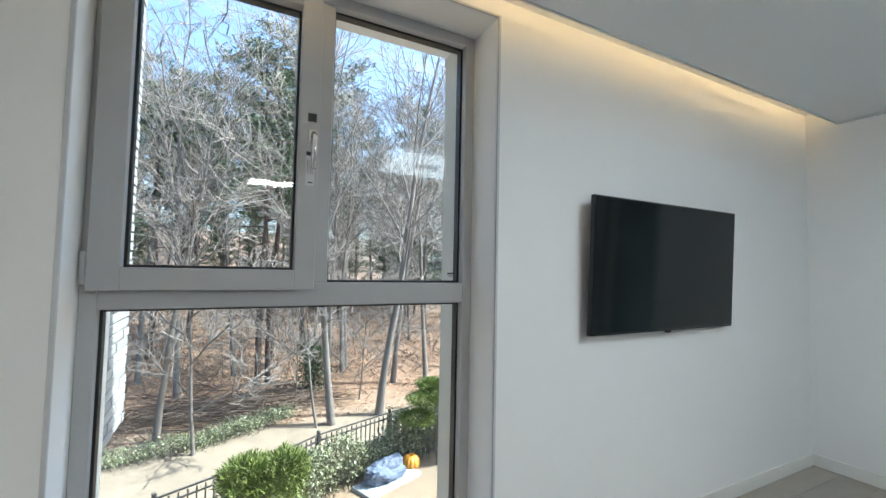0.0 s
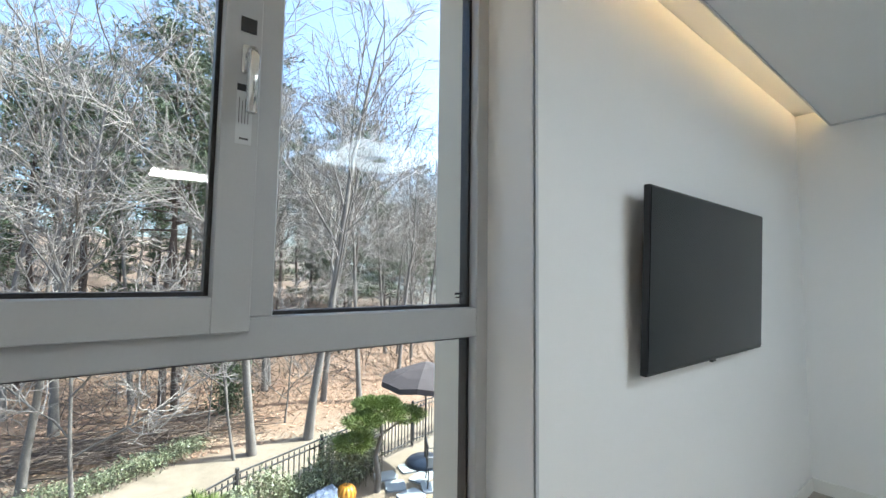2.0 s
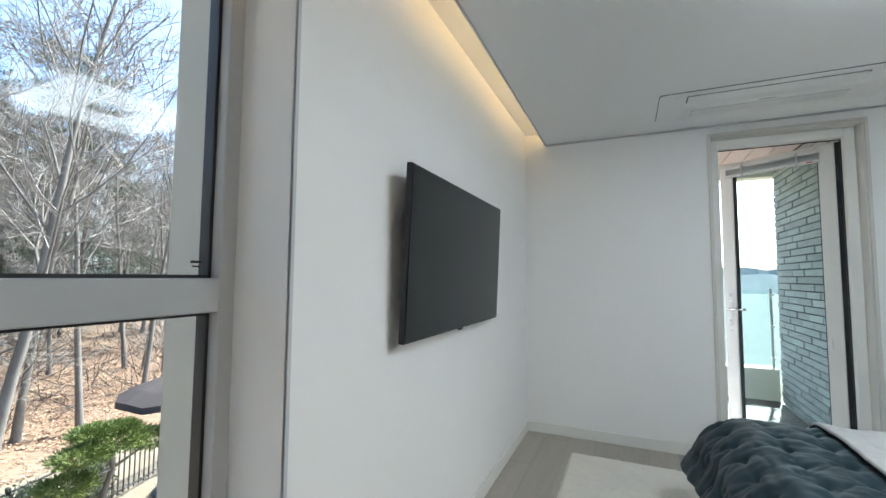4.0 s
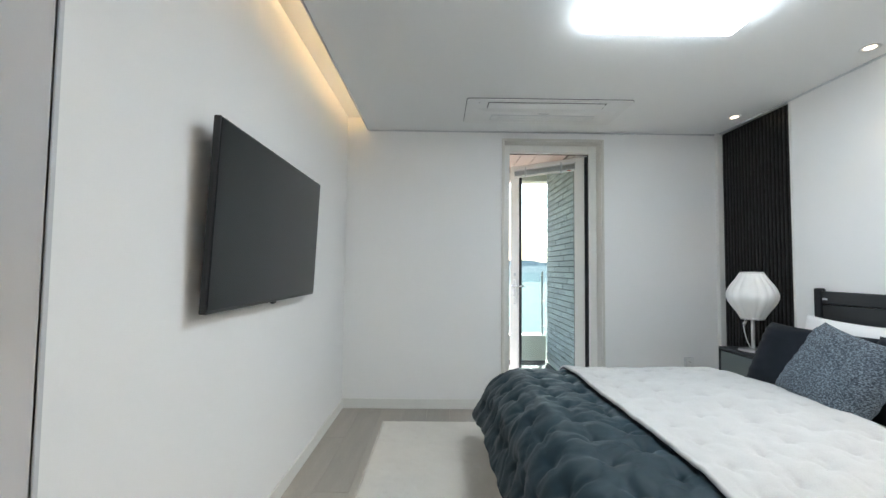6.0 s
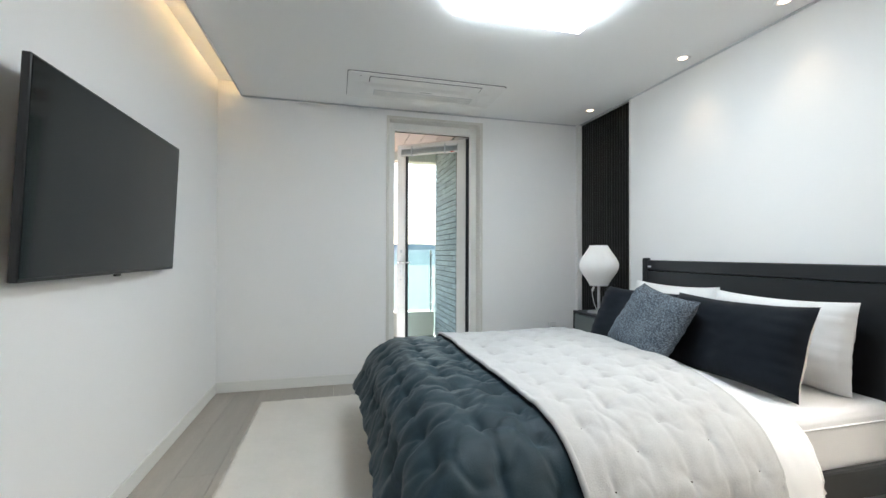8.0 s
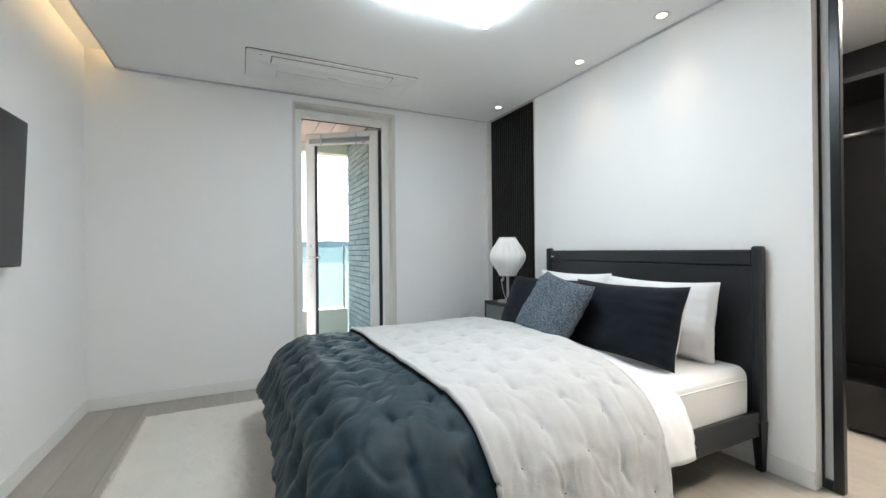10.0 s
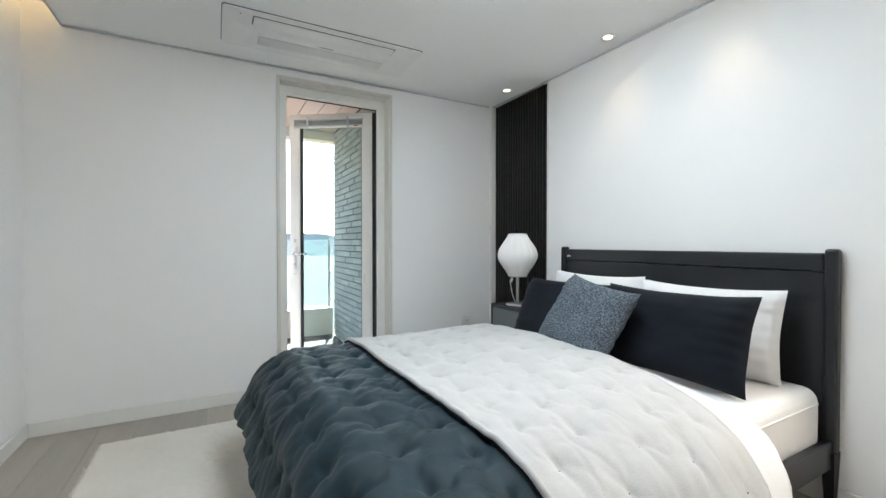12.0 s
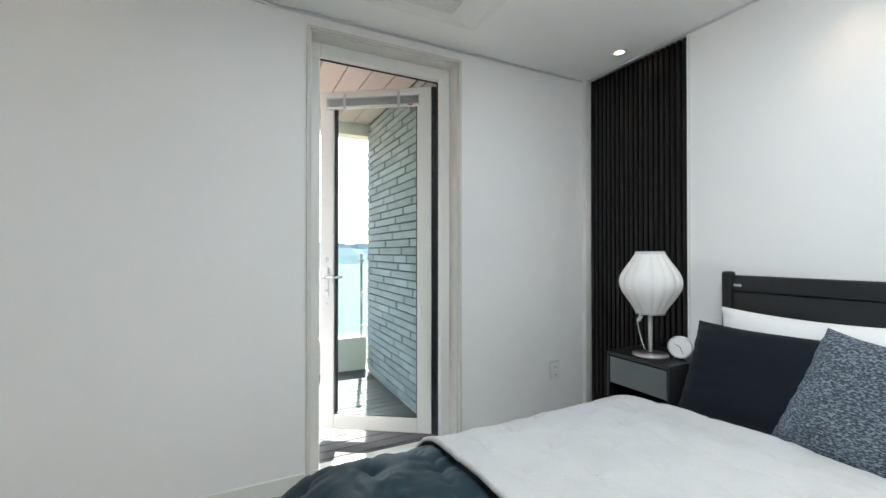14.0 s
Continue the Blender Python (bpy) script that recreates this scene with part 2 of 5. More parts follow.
# ceiling: a lowered field, with the light cove along the window wall
bm = box(XW, XE, YS - 0.1, COVE_Y, H, H + 0.03)
box(XW, XE, -3.5, YS - 0.1, H, H + 0.03, bm=bm)
box(XW, XE, COVE_Y - 0.42, YN, COVE_Z, COVE_Z + 0.05, bm=bm)
box(XW, XE, COVE_Y - 0.44, COVE_Y - 0.42, H + 0.03, COVE_Z + 0.05, bm=bm)
box(XW - 0.2, XE + 0.25, -3.5, 1.85, 2.8, 2.9, bm=bm)
structure("ceiling", bm, CEILING, "white ceiling with a lit cove along the window wall")
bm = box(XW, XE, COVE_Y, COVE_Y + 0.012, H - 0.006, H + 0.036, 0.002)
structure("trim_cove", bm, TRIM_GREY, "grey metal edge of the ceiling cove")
# trim strips under the ceiling, their grey standing in for the gap's shade
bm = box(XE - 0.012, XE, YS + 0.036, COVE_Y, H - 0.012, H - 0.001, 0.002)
structure("trim_ceiling_east", bm, TRIM_GREY, "thin trim strip coloured grey as the shadow gap under the ceiling")
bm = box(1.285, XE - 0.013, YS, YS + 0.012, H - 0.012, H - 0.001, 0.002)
structure("trim_ceiling_south", bm, TRIM_GREY, "thin trim strip coloured grey as the shadow gap under the ceiling")
bm = box(XW + 0.01, XE - 0.02, COVE_Y - 0.13, COVE_Y - 0.105, H + 0.032, H + 0.042)
tagged(part("led_strip", bm, COVE_LED), "warm white LED strip hidden in the ceiling cove", "led strip")

# baseboards
BH = 0.085
for nm, b in (("baseboard_north", box(WX1 + 0.02, XE, YN - 0.012, YN, 0, BH, 0.003)),
              ("baseboard_north_west", box(XW, WX0 - 0.02, YN - 0.012, YN, 0, BH, 0.003)),
              ("baseboard_east_a", box(XE - 0.012, XE, DY1 + 0.02, YN - 0.013, 0, BH, 0.003)),
              ("baseboard_east_b", box(XE - 0.012, XE, YS + 0.036, DY0 - 0.02, 0, BH, 0.003)),
              ("baseboard_south", box(1.285, 3.237, YS, YS + 0.012, 0, BH, 0.003))):
    structure(nm, b, TRIM, "low white painted baseboard")


# ---- window ----
def window():
    w = tagged(new("window_1"), "large grey-framed window with an opening sash", "window", kind="structure")
    Y0, Y1 = 1.615, 1.70
    bm = ring_frame(WX0, WX1, WZ0, WZ1, Y0, Y1, 0.048, 0.003)
    box(WX0 + 0.048, WX1 - 0.048, Y0, Y1, 1.186, 1.276, 0.003, bm=bm)
    box(0.520, 0.588, Y0 + 0.001, Y1, 1.276, WZ1 - 0.048, 0.003, bm=bm)
    part("window_frame", bm, FRAME, w)
    # the sash that opens, proud of the frame
    sx0, sx1, sz0, sz1 = -0.148, 0.532, 1.249, 2.425
    sash = part("sash", ring_frame(sx0, sx1, sz0, sz1, 1.578, 1.65, (0.085, 0.074, 0.074, 0.085), 0.002), FRAME, w)
    part("sash_lip", ring_frame(sx0 + 0.001, sx1 - 0.001, sz0 + 0.001, sz1 - 0.001, 1.595, 1.612, 0.012, 0.001), TRIM_GREY, sash)
    # panes with black spacers
    for x0, x1, z0, z1, y in ((sx0 + 0.083, sx1 - 0.072, sz0 + 0.072, sz1 - 0.083, 1.628), (0.586, WX1 - 0.046, 1.274, WZ1 - 0.046, 1.655), (WX0 + 0.046, WX1 - 0.046, WZ0 + 0.046, 1.188, 1.655)):
        pane = part("pane", box(x0, x1, y, y + 0.006, z0, z1), GLASS, w)
        pane.visible_shadow = False
        part("gasket", ring_frame(x0, x1, z0, z1, y - 0.004, y + 0.036, 0.011, 0.001), GASKET, pane, "black glazing gasket")
        back = part("outer_pane", box(x0 + 0.01, x1 - 0.01, y + 0.028, y + 0.032, z0 + 0.01, z1 - 0.01), GLASS_OUTER, pane)
        back.visible_shadow = False
    # handle with its plate and stickers on the sash
    hx, hz = 0.506, 1.80
    h = part("handle", box(hx - 0.016, hx + 0.016, 1.566, 1.578, hz - 0.005, hz + 0.06, 0.006, 2), HANDLE, w, "brushed steel window handle")
    part("lever", tube([(hx, 1.566, hz + 0.035), (hx, 1.538, hz + 0.035), (hx, 1.528, hz + 0.02), (hx, 1.528, hz - 0.10)], [0.009, 0.010, 0.0125, 0.0105], 12), HANDLE, h, smooth=True)
    part("sticker", box(hx - 0.018, hx + 0.014, 1.5768, 1.578, 1.892, 1.925), GASKET, w, "small black square sticker")
    s = part("sticker", box(hx - 0.020, hx + 0.012, 1.5770, 1.578, 1.645, 1.775), GREY_PLASTIC, w, "pale instruction sticker with tiny print")
    part("sticker_band", box(hx - 0.020, hx + 0.012, 1.5762, 1.577, 1.760, 1.775), GASKET, s)
    for k in range(4):
        part("print_bar", box(hx - 0.015 + 0.006 * k, hx - 0.0138 + 0.006 * k, 1.5764, 1.577, 1.69, 1.745 - 0.006 * (k % 2)), GASKET, s)
    part("print_bar", box(hx - 0.012, hx + 0.006, 1.5764, 1.577, 1.655, 1.659), GASKET, s)
    part("hinge", tube([(sx0 - 0.008, 1.585, sz0 + 0.02), (sx0 - 0.008, 1.585, sz0 + 0.12)], 0.010, 10), FRAME, w, "grey sash hinge", smooth=True)
    for x0, x1, z0, z1 in ((1.145, 1.175, 1.315, 1.322), (1.150, 1.170, 1.305, 1.309)):
        part("glass_mark", box(x0, x1, 1.6535, 1.6545, z0, z1), GASKET, w, "tiny printed glass mark")
    part("glass_mark", box(0.376, 0.408, 1.6265, 1.6275, 1.354, 1.3565), GREY_PLASTIC, w, "tiny printed glass mark")
    part("cord", tube([(0.195, 1.72, 2.43), (0.197, 1.72, 2.31), (0.182, 1.72, 2.27), (0.205, 1.72, 2.262), (0.198, 1.72, 2.22)], 0.0022, 5), GASKET, w, "short dark knotted cord")
    return w


window()
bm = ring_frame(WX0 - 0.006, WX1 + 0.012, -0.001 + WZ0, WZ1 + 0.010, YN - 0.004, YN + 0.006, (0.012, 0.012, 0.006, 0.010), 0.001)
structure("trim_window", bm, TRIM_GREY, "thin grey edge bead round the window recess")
bm = box(WX1 - 0.035, WX1 - 0.001, 1.701, 1.852, WZ0, WZ1)
box(WX0 + 0.001, WX0 + 0.035, 1.701, 1.852, WZ0, WZ1, bm=bm)
structure("trim_outer_jamb", bm, CREAM, "cream rendered outer reveal of the window")


# ---- balcony door ----
def balcony_door():
    d = tagged(new("door_1"), "white-framed glass balcony door standing half open outwards", "door", kind="structure")
    bm = box(XE - 0.014, XE + 0.004, DY1, DY1 + 0.018, 0, DZ1 + 0.018, 0.002)
    box(XE - 0.014, XE + 0.004, DY0 - 0.018, DY0, 0, DZ1 + 0.018, 0.002, bm=bm)
    box(XE - 0.014, XE + 0.004, DY0, DY1, DZ1, DZ1 + 0.018, 0.002, bm=bm)
    part("casing", bm, CASING, d)
    bm = box(XE + 0.004, 4.24, DY1 - 0.008, DY1, 0, DZ1, 0.002)
    box(XE + 0.004, 4.24, DY0, DY0 + 0.008, 0, DZ1, 0.002, bm=bm)
    box(XE + 0.004, 4.24, DY0 + 0.008, DY1 - 0.008, DZ1 - 0.008, DZ1, 0.002, bm=bm)
    part("jamb_lining", bm, CASING, d)
    bm = box(4.10, 4.142, DY1 - 0.067, DY1 - 0.008, 0, DZ1 - 0.008, 0.003)
    box(4.10, 4.142, DY0 + 0.008, DY0 + 0.068, 0, DZ1 - 0.008, 0.003, bm=bm)
    box(4.10, 4.142, DY0 + 0.068, DY1 - 0.067, DZ1 - 0.077, DZ1 - 0.008, 0.003, bm=bm)
    part("door_frame", bm, DOOR_WHITE, d)
    part("threshold", box(XE - 0.002, 4.155, DY0, DY1, -0.011, 0.012, 0.004), DOOR_WHITE, d, "white door sill")
    bm = box(4.143, 4.150, DY0 + 0.008, DY0 + 0.074, 0.03, DZ1 - 0.077)
    box(4.143, 4.150, DY0 + 0.074, DY1 - 0.073, DZ1 - 0.083, DZ1 - 0.070, bm=bm)
    part("seal", bm, GASKET, d, "black rubber door seal")
    # the leaf turns about its hinges
    leaf = new("leaf")
    leaf.parent = d
    leaf.matrix_basis = pose(4.214, -0.747, 0, 0, 0, -34)
    W, Z0, Z1 = 0.745, 0.035, 2.262

    def bars(x0, x1, w, bevel):
        bm = box(x0, x1, 0, w, Z0, Z1, bevel)
        box(x0, x1, W - w, W, Z0, Z1, bevel, bm=bm)
        box(x0, x1, w, W - w, Z0, Z0 + w, bevel, bm=bm)
        box(x0, x1, w, W - w, Z1 - w, Z1, bevel, bm=bm)
        return bm
    part("leaf_frame", bars(0.0, 0.066, 0.093, 0.004), DOOR_WHITE, leaf)
    bm = box(0.004, 0.064, -0.030, -0.0005, Z0, Z1)
    box(0.010, 0.052, -0.052, -0.030, Z0 + 0.02, Z1 - 0.02, bm=bm)
    part("dark_edge", bm, GASKET, leaf, "black edge seal of the door leaf")
    bm = box(0.012, 0.05, 0.090, 0.100, Z0 + 0.09, Z1 - 0.09)
    box(0.012, 0.05, W - 0.105, W - 0.090, Z0 + 0.09, Z1 - 0.09, bm=bm)
    box(0.012, 0.05, 0.100, W - 0.105, Z0 + 0.09, Z0 + 0.098, bm=bm)
    part("glazing_seal", bm, GASKET, leaf)
    pane = part("pane", box(0.028, 0.034, 0.095, W - 0.095, Z0 + 0.092, Z1 - 0.092), GLASS_DOOR, leaf, "greenish clear door glass")
    pane.visible_shadow = False
    for z in (0.30, 1.72, 1.98):
        part("hinge", tube([(0.0, -0.024, z), (0.0, -0.024, z + 0.10)], 0.010, 8), GASKET, leaf, "black door hinge", smooth=True)
    # retracted blind at the head of the leaf
    part("blind_headrail", box(-0.030, -0.004, 0.075, W - 0.045, 2.205, 2.228, 0.003), WHITE_PLASTIC, leaf, "white blind headrail")
    for k in range(5):
        part("blind_slat", box(-0.027, -0.006, 0.080, W - 0.050, 2.158 + 0.009 * k, 2.1605 + 0.009 * k), GREY_PLASTIC, leaf)
    part("blind_bottom_rail", box(-0.029, -0.005, 0.075, W - 0.045, 2.136, 2.152, 0.003), WHITE_PLASTIC, leaf, "white blind bottom rail")
    for y in (0.20, 0.56):
        part("blind_clip", box(-0.034, -0.003, y, y + 0.016, 2.130, 2.232, 0.002), GREY_PLASTIC, leaf)
    part("brand_mark", box(-0.0305, -0.0295, 0.115, 0.15, 2.140, 2.148), material("red_mark", (0.5, 0.04, 0.03)), leaf, "small red mark on the blind")
    part("handle_plate", box(-0.010, 0.0, W - 0.062, W - 0.034, 0.90, 1.10, 0.004), WHITE_PLASTIC, leaf, "long white handle plate")
    part("handle", tube([(-0.008, W - 0.048, 1.035), (-0.052, W - 0.048, 1.035), (-0.058, W - 0.062, 1.035), (-0.058, W - 0.175, 1.035)], [0.011, 0.011, 0.011, 0.009], 10), CHROME, leaf, "chrome lever handle", smooth=True)
    part("lock", tube([(-0.014, W - 0.048, 0.945), (0.0, W - 0.048, 0.945)], 0.010, 12), STEEL, leaf, smooth=True)
    for z in (1.135, 0.852):
        part("sticker", box(-0.0012, 0.0, W - 0.060, W - 0.038, z, z + (0.03 if z > 1 else 0.008)), GREY_PLASTIC, leaf, "small grey sticker")
    part("catch", box(-0.016, 0.0, 0.062, 0.078, 0.78, 0.86, 0.003), WHITE_PLASTIC, leaf, "small clear plastic catch")


balcony_door()


# ---- television ----
def television():
    t = thing("television", "large flat black television on a wall mount, switched off", "television")
    t.matrix_basis = pose(2.311, 1.377, 1.041, 2.35, 0, 0)      # tipped a little forwards
    w, h = 0.574, 0.662
    part("casing", box(-w, w, -0.024, 0, 0, h, 0.004, 2), TV_BODY, t)
    part("screen", box(-w + 0.006, w - 0.006, -0.0262, -0.0235, 0.012, h - 0.006, 0.001), TV_SCREEN, t, "dark matt switched-off screen")
    part("back_cover", box(-0.42, 0.42, 0, 0.024, 0.04, 0.46, 0.008, 2), TV_BODY, t)
    part("wall_bracket", box(-0.20, 0.20, 0.024, 0.047, 0.12, 0.40, 0.004), DARK_PLASTIC, t)
    part("sensor", box(-0.02, 0.02, -0.022, -0.008, -0.010, 0.002, 0.003), TV_BODY, t, "small remote sensor under the screen")


television()

# ---- dark slat panel ----
sp = thing("slat_panel", "black vertical wooden slat panel beside the bed", "wall panel", (3.25, YS - 0.044, 0))
part("backing_board", box(0.003, 0.712, 0, 0.010, 0.001, 2.405), BLACK_SLAT, sp)
_slat = None
for k in range(20):
    x = 0.010 + 0.0352 * k
    if _slat is None:
        _slat = part("slat", box(0, 0.0235, 0.0105, 0.040, 0.002, 2.404, 0.004, 2), BLACK_SLAT, sp)
        _slat.location.x = x
    else:
        o = new("slat", _slat.data)
        o.parent, o.location.x = sp, x


# ---- ceiling fittings ----
def rounded_plate(x0, x1, y0, y1, z0, z1, r, bm=None, seg=5):
    b = bmesh.new()
    pts = []
    for cx, cy, a0 in ((x1 - r, y1 - r, 0), (x0 + r, y1 - r, 90), (x0 + r, y0 + r, 180), (x1 - r, y0 + r, 270)):
        for k in range(seg + 1):
            a = radians(a0 + 90 * k / seg)
            pts.append((cx + r * math.cos(a), cy + r * math.sin(a)))
    lo = [b.verts.new((x, y, z0)) for x, y in pts]
    hi = [b.verts.new((x, y, z1)) for x, y in pts]
    b.faces.new(lo)
    b.faces.new(hi)
    n = len(pts)
    for i in range(n):
        b.faces.new((lo[i], lo[(i + 1) % n], hi[(i + 1) % n], hi[i]))
    return joined(bm, b)


def ceiling_lamp():
    c = thing("ceiling_light", "square white LED ceiling light with an open centre, lit", "ceiling light", (2.007, -0.470, H))
    R, r = 0.372, 0.13
    part("base", rounded_plate(-R + 0.03, R - 0.03, -R + 0.03, R - 0.03, -0.018, -0.0005, 0.03), WHITE_PLASTIC, c)

    def squared(h, cr, z):
        out = []
        for cx, cy, a0 in ((1, 1, 0), (-1, 1, 90), (-1, -1, 180), (1, -1, 270)):
            for k in range(6):
                a = radians(a0 + 18 * k)
                out.append((cx * (h - cr) + cr * math.cos(a), cy * (h - cr) + cr * math.sin(a), z))
        return out
    b = bmesh.new()
    loops = [[b.verts.new(p) for p in squared(*q)] for q in ((R - 0.006, 0.010, -0.018), (R, 0.012, -0.026), (R, 0.012, -0.044), (R - 0.007, 0.010, -0.050), (r + 0.010, 0.03, -0.050), (r, 0.025, -0.042), (r + 0.004, 0.025, -0.018))]
    for lo, hi in zip(loops, loops[1:]):
        for i in range(24):
            b.faces.new((lo[i], lo[(i + 1) % 24], hi[(i + 1) % 24], hi[i]))
    part("diffuser", b, PANEL_LED, c, "glowing white square ring diffuser", smooth=True)
    part("centre_plate", rounded_plate(-r - 0.002, r + 0.002, -r - 0.002, r + 0.002, -0.024, -0.0185, 0.02), WHITE_PLASTIC, c, "unlit white centre plate")


ceiling_lamp()


def downlight(x):
    d = thing("downlight", "small round recessed ceiling downlight, lit warm white", "downlight", (x, -1.715, H), group="downlights over the headboard")
    b = bmesh.new()
    prof = [(0.044, -0.0005), (0.046, -0.004), (0.034, -0.006), (0.030, -0.002)]
    rings = [[b.verts.new((q * math.cos(2 * math.pi * i / 32), q * math.sin(2 * math.pi * i / 32), z)) for i in range(32)] for q, z in prof]
    for lo, hi in zip(rings, rings[1:]):
        for i in range(32):
            b.faces.new((lo[i], lo[(i + 1) % 32], hi[(i + 1) % 32], hi[i]))
    part("ring", b, WHITE_PLASTIC, d, "white metal trim ring", smooth=True)
    part("lens", disc(0.026, -0.0035, -0.0015, 24), SPOT_LED, d, "glowing lens")
    return d


SPOT_X = (3.575, 2.545, 1.905)
for x in SPOT_X:
    downlight(x)
for x in SPOT_X:
    lamp = new("downlight_beam", bpy.data.lights.new("downlight_beam", "SPOT"))
    lamp.data.energy, lamp.data.color, lamp.data.spot_size, lamp.data.spot_blend, lamp.data.shadow_soft_size = 1.25, (1.0, 0.72, 0.46), radians(76), 0.9, 0.015
    lamp.matrix_world = look((x, -1.715, H - 0.008), (x, -1.74, 0))


# dark grey that stands in for the shade in the cassette's gaps
GAP_SHADE = material("gap_shade", (0.10, 0.105, 0.11), 0.7)


def air_conditioner():
    a = thing("air_conditioner", "white flush ceiling cassette air conditioner", "air conditioner", (3.515, -0.188, H))
    X, Y = 0.235, 0.598
    part("panel", rounded_plate(-X, X, -Y, Y, -0.014, -0.004, 0.025), WHITE_PLASTIC, a)
    # solid plate, coloured dark as the shade round the panel
    part("dark_edge", rounded_plate(-X - 0.004, X + 0.002, -Y - 0.003, Y + 0.004, -0.0039, -0.0005, 0.025), GAP_SHADE, a, "dark plate standing in for the shaded gap round the panel")
    # raised inner field with sloping shoulders
    b = bmesh.new()
    lo = [b.verts.new((x, y, -0.014)) for x, y in ((-0.085, -Y + 0.06), (X - 0.02, -Y + 0.02), (X - 0.02, Y - 0.02), (-0.085, Y - 0.06))]
    hi = [b.verts.new((x, y, -0.030)) for x, y in ((-0.055, -Y + 0.16), (X - 0.075, -Y + 0.12), (X - 0.075, Y - 0.12), (-0.055, Y - 0.16))]
    b.faces.new(hi)
    for i in range(4):
        b.faces.new((lo[i], lo[(i + 1) % 4], hi[(i + 1) % 4], hi[i]))
    part("raised_field", b, WHITE_PLASTIC, a)
    part("flap", rounded_plate(-X + 0.045, -0.098, -Y + 0.19, Y - 0.16, -0.021, -0.0145, 0.008), WHITE_PLASTIC, a, "closed white air flap")
    # dark plate behind the flap draws its shaded outline
    bm = rounded_plate(-X + 0.038, -0.091, -Y + 0.183, Y - 0.153, -0.0155, -0.0138, 0.008)
    part("flap_gap_shade", bm, GAP_SHADE, a)
    part("intake", rounded_plate(0.005, 0.115, -Y + 0.20, Y - 0.20, -0.0325, -0.0302, 0.006), GREY_PLASTIC, a, "pale grey intake grille")
    for k in range(7):
        part("louvre", box(0.010 + 0.0150 * k, 0.017 + 0.0150 * k, -Y + 0.205, Y - 0.205, -0.0350, -0.0326), WHITE_PLASTIC, a)
    part("name_bar", box(-0.028, -0.022, -0.045, 0.045, -0.0308, -0.0301), DARK_PLASTIC, a, "tiny grey lettering bar")
    part("indicator", disc(0.004, -0.0150, -0.0140, 10, (-0.19, Y - 0.09)), DARK_PLASTIC, a)


air_conditioner()

# ---- outlet ----
o = thing("wall_outlet", "white double wall socket low on the wall", "socket", (XE, -1.575, 0.33))
part("plate", box(-0.014, 0, -0.038, 0.038, 0, 0.122, 0.004, 2), WHITE_PLASTIC, o)
# grey rim added to outline the plate's edge on the white wall
part("outline_rim", box(-0.003, 0, -0.041, 0.041, -0.003, 0.125), TRIM_GREY, o)
for z in (0.034, 0.088):
    b = lathe([(0.019, 0), (0.019, 0.002), (0.015, 0.0025), (0.014, 0.0005)], 20)
    bmesh.ops.transform(b, matrix=pose(-0.0142, 0, z, 0, -90, 0), verts=b.verts)
    s = part("socket", b, WHITE_PLASTIC, o)
    for y in (-0.007, 0.007):
        part("pin_hole", tube([(-0.0172, y, z), (-0.0150, y, z)], 0.003, 8), DARK_PLASTIC, s)


# ---- bed ----
BX0, BX1 = 1.468, 3.047


def bed():
    b = thing("bed", "black wooden double bed frame with a panelled headboard", "bed", (0, 0, 0))
    for x in (BX0 + 0.024, BX1 - 0.024):
        part("headboard_post", box(x - 0.024, x + 0.024, -1.862, -1.815, 0.24, 1.102, 0.012, 3), BLACK_WOOD, b)
        leg = bmesh.new()
        s = 1 if x > 2 else -1
        top = [leg.verts.new((x + dx, y, 0.245)) for dx, y in ((-0.024, -1.862), (0.024, -1.862), (0.024, -1.80), (-0.024, -1.80))]
        bot = [leg.verts.new((x + dx, y, 0.0)) for dx, y in ((-0.015, -1.858), (0.015, -1.858), (0.015, -1.825), (-0.015, -1.825))]
        leg.faces.new(top)
        leg.faces.new(bot)
        for i in range(4):
            leg.faces.new((bot[i], bot[(i + 1) % 4], top[(i + 1) % 4], top[i]))
        part("leg", leg, BLACK_WOOD, b)
    for x in (BX0 + 0.05, BX1 - 0.05):
        part("leg", lathe([(0.018, 0), (0.028, 0.20)], 12), BLACK_WOOD, b).location = (x, 0.12, 0)
    part("top_rail", box(BX0 + 0.048, BX1 - 0.048, -1.857, -1.822, 1.005, 1.084, 0.008, 3), BLACK_WOOD, b)
    part("headboard_panel", box(BX0 + 0.049, BX1 - 0.049, -1.852, -1.830, 0.25, 1.003, 0.002), BLACK_WOOD, b)
    for x in (BX0 + 0.012, BX1 - 0.042):
        part("side_rail", box(x, x + 0.03, -1.814, 0.19, 0.175, 0.295, 0.005), BLACK_WOOD, b)
    part("foot_rail", box(BX0 + 0.043, BX1 - 0.043, 0.16, 0.19, 0.175, 0.295, 0.005), BLACK_WOOD, b)
    part("slat_base", box(BX0 + 0.043, BX1 - 0.043, -1.81, 0.159, 0.20, 0.232), BLACK_WOOD, b)
    part("maker_plate", box(2.955, 2.990, -1.8222, -1.8212, 1.030, 1.042), GREY_PLASTIC, b, "tiny pale maker's plate")


bed()


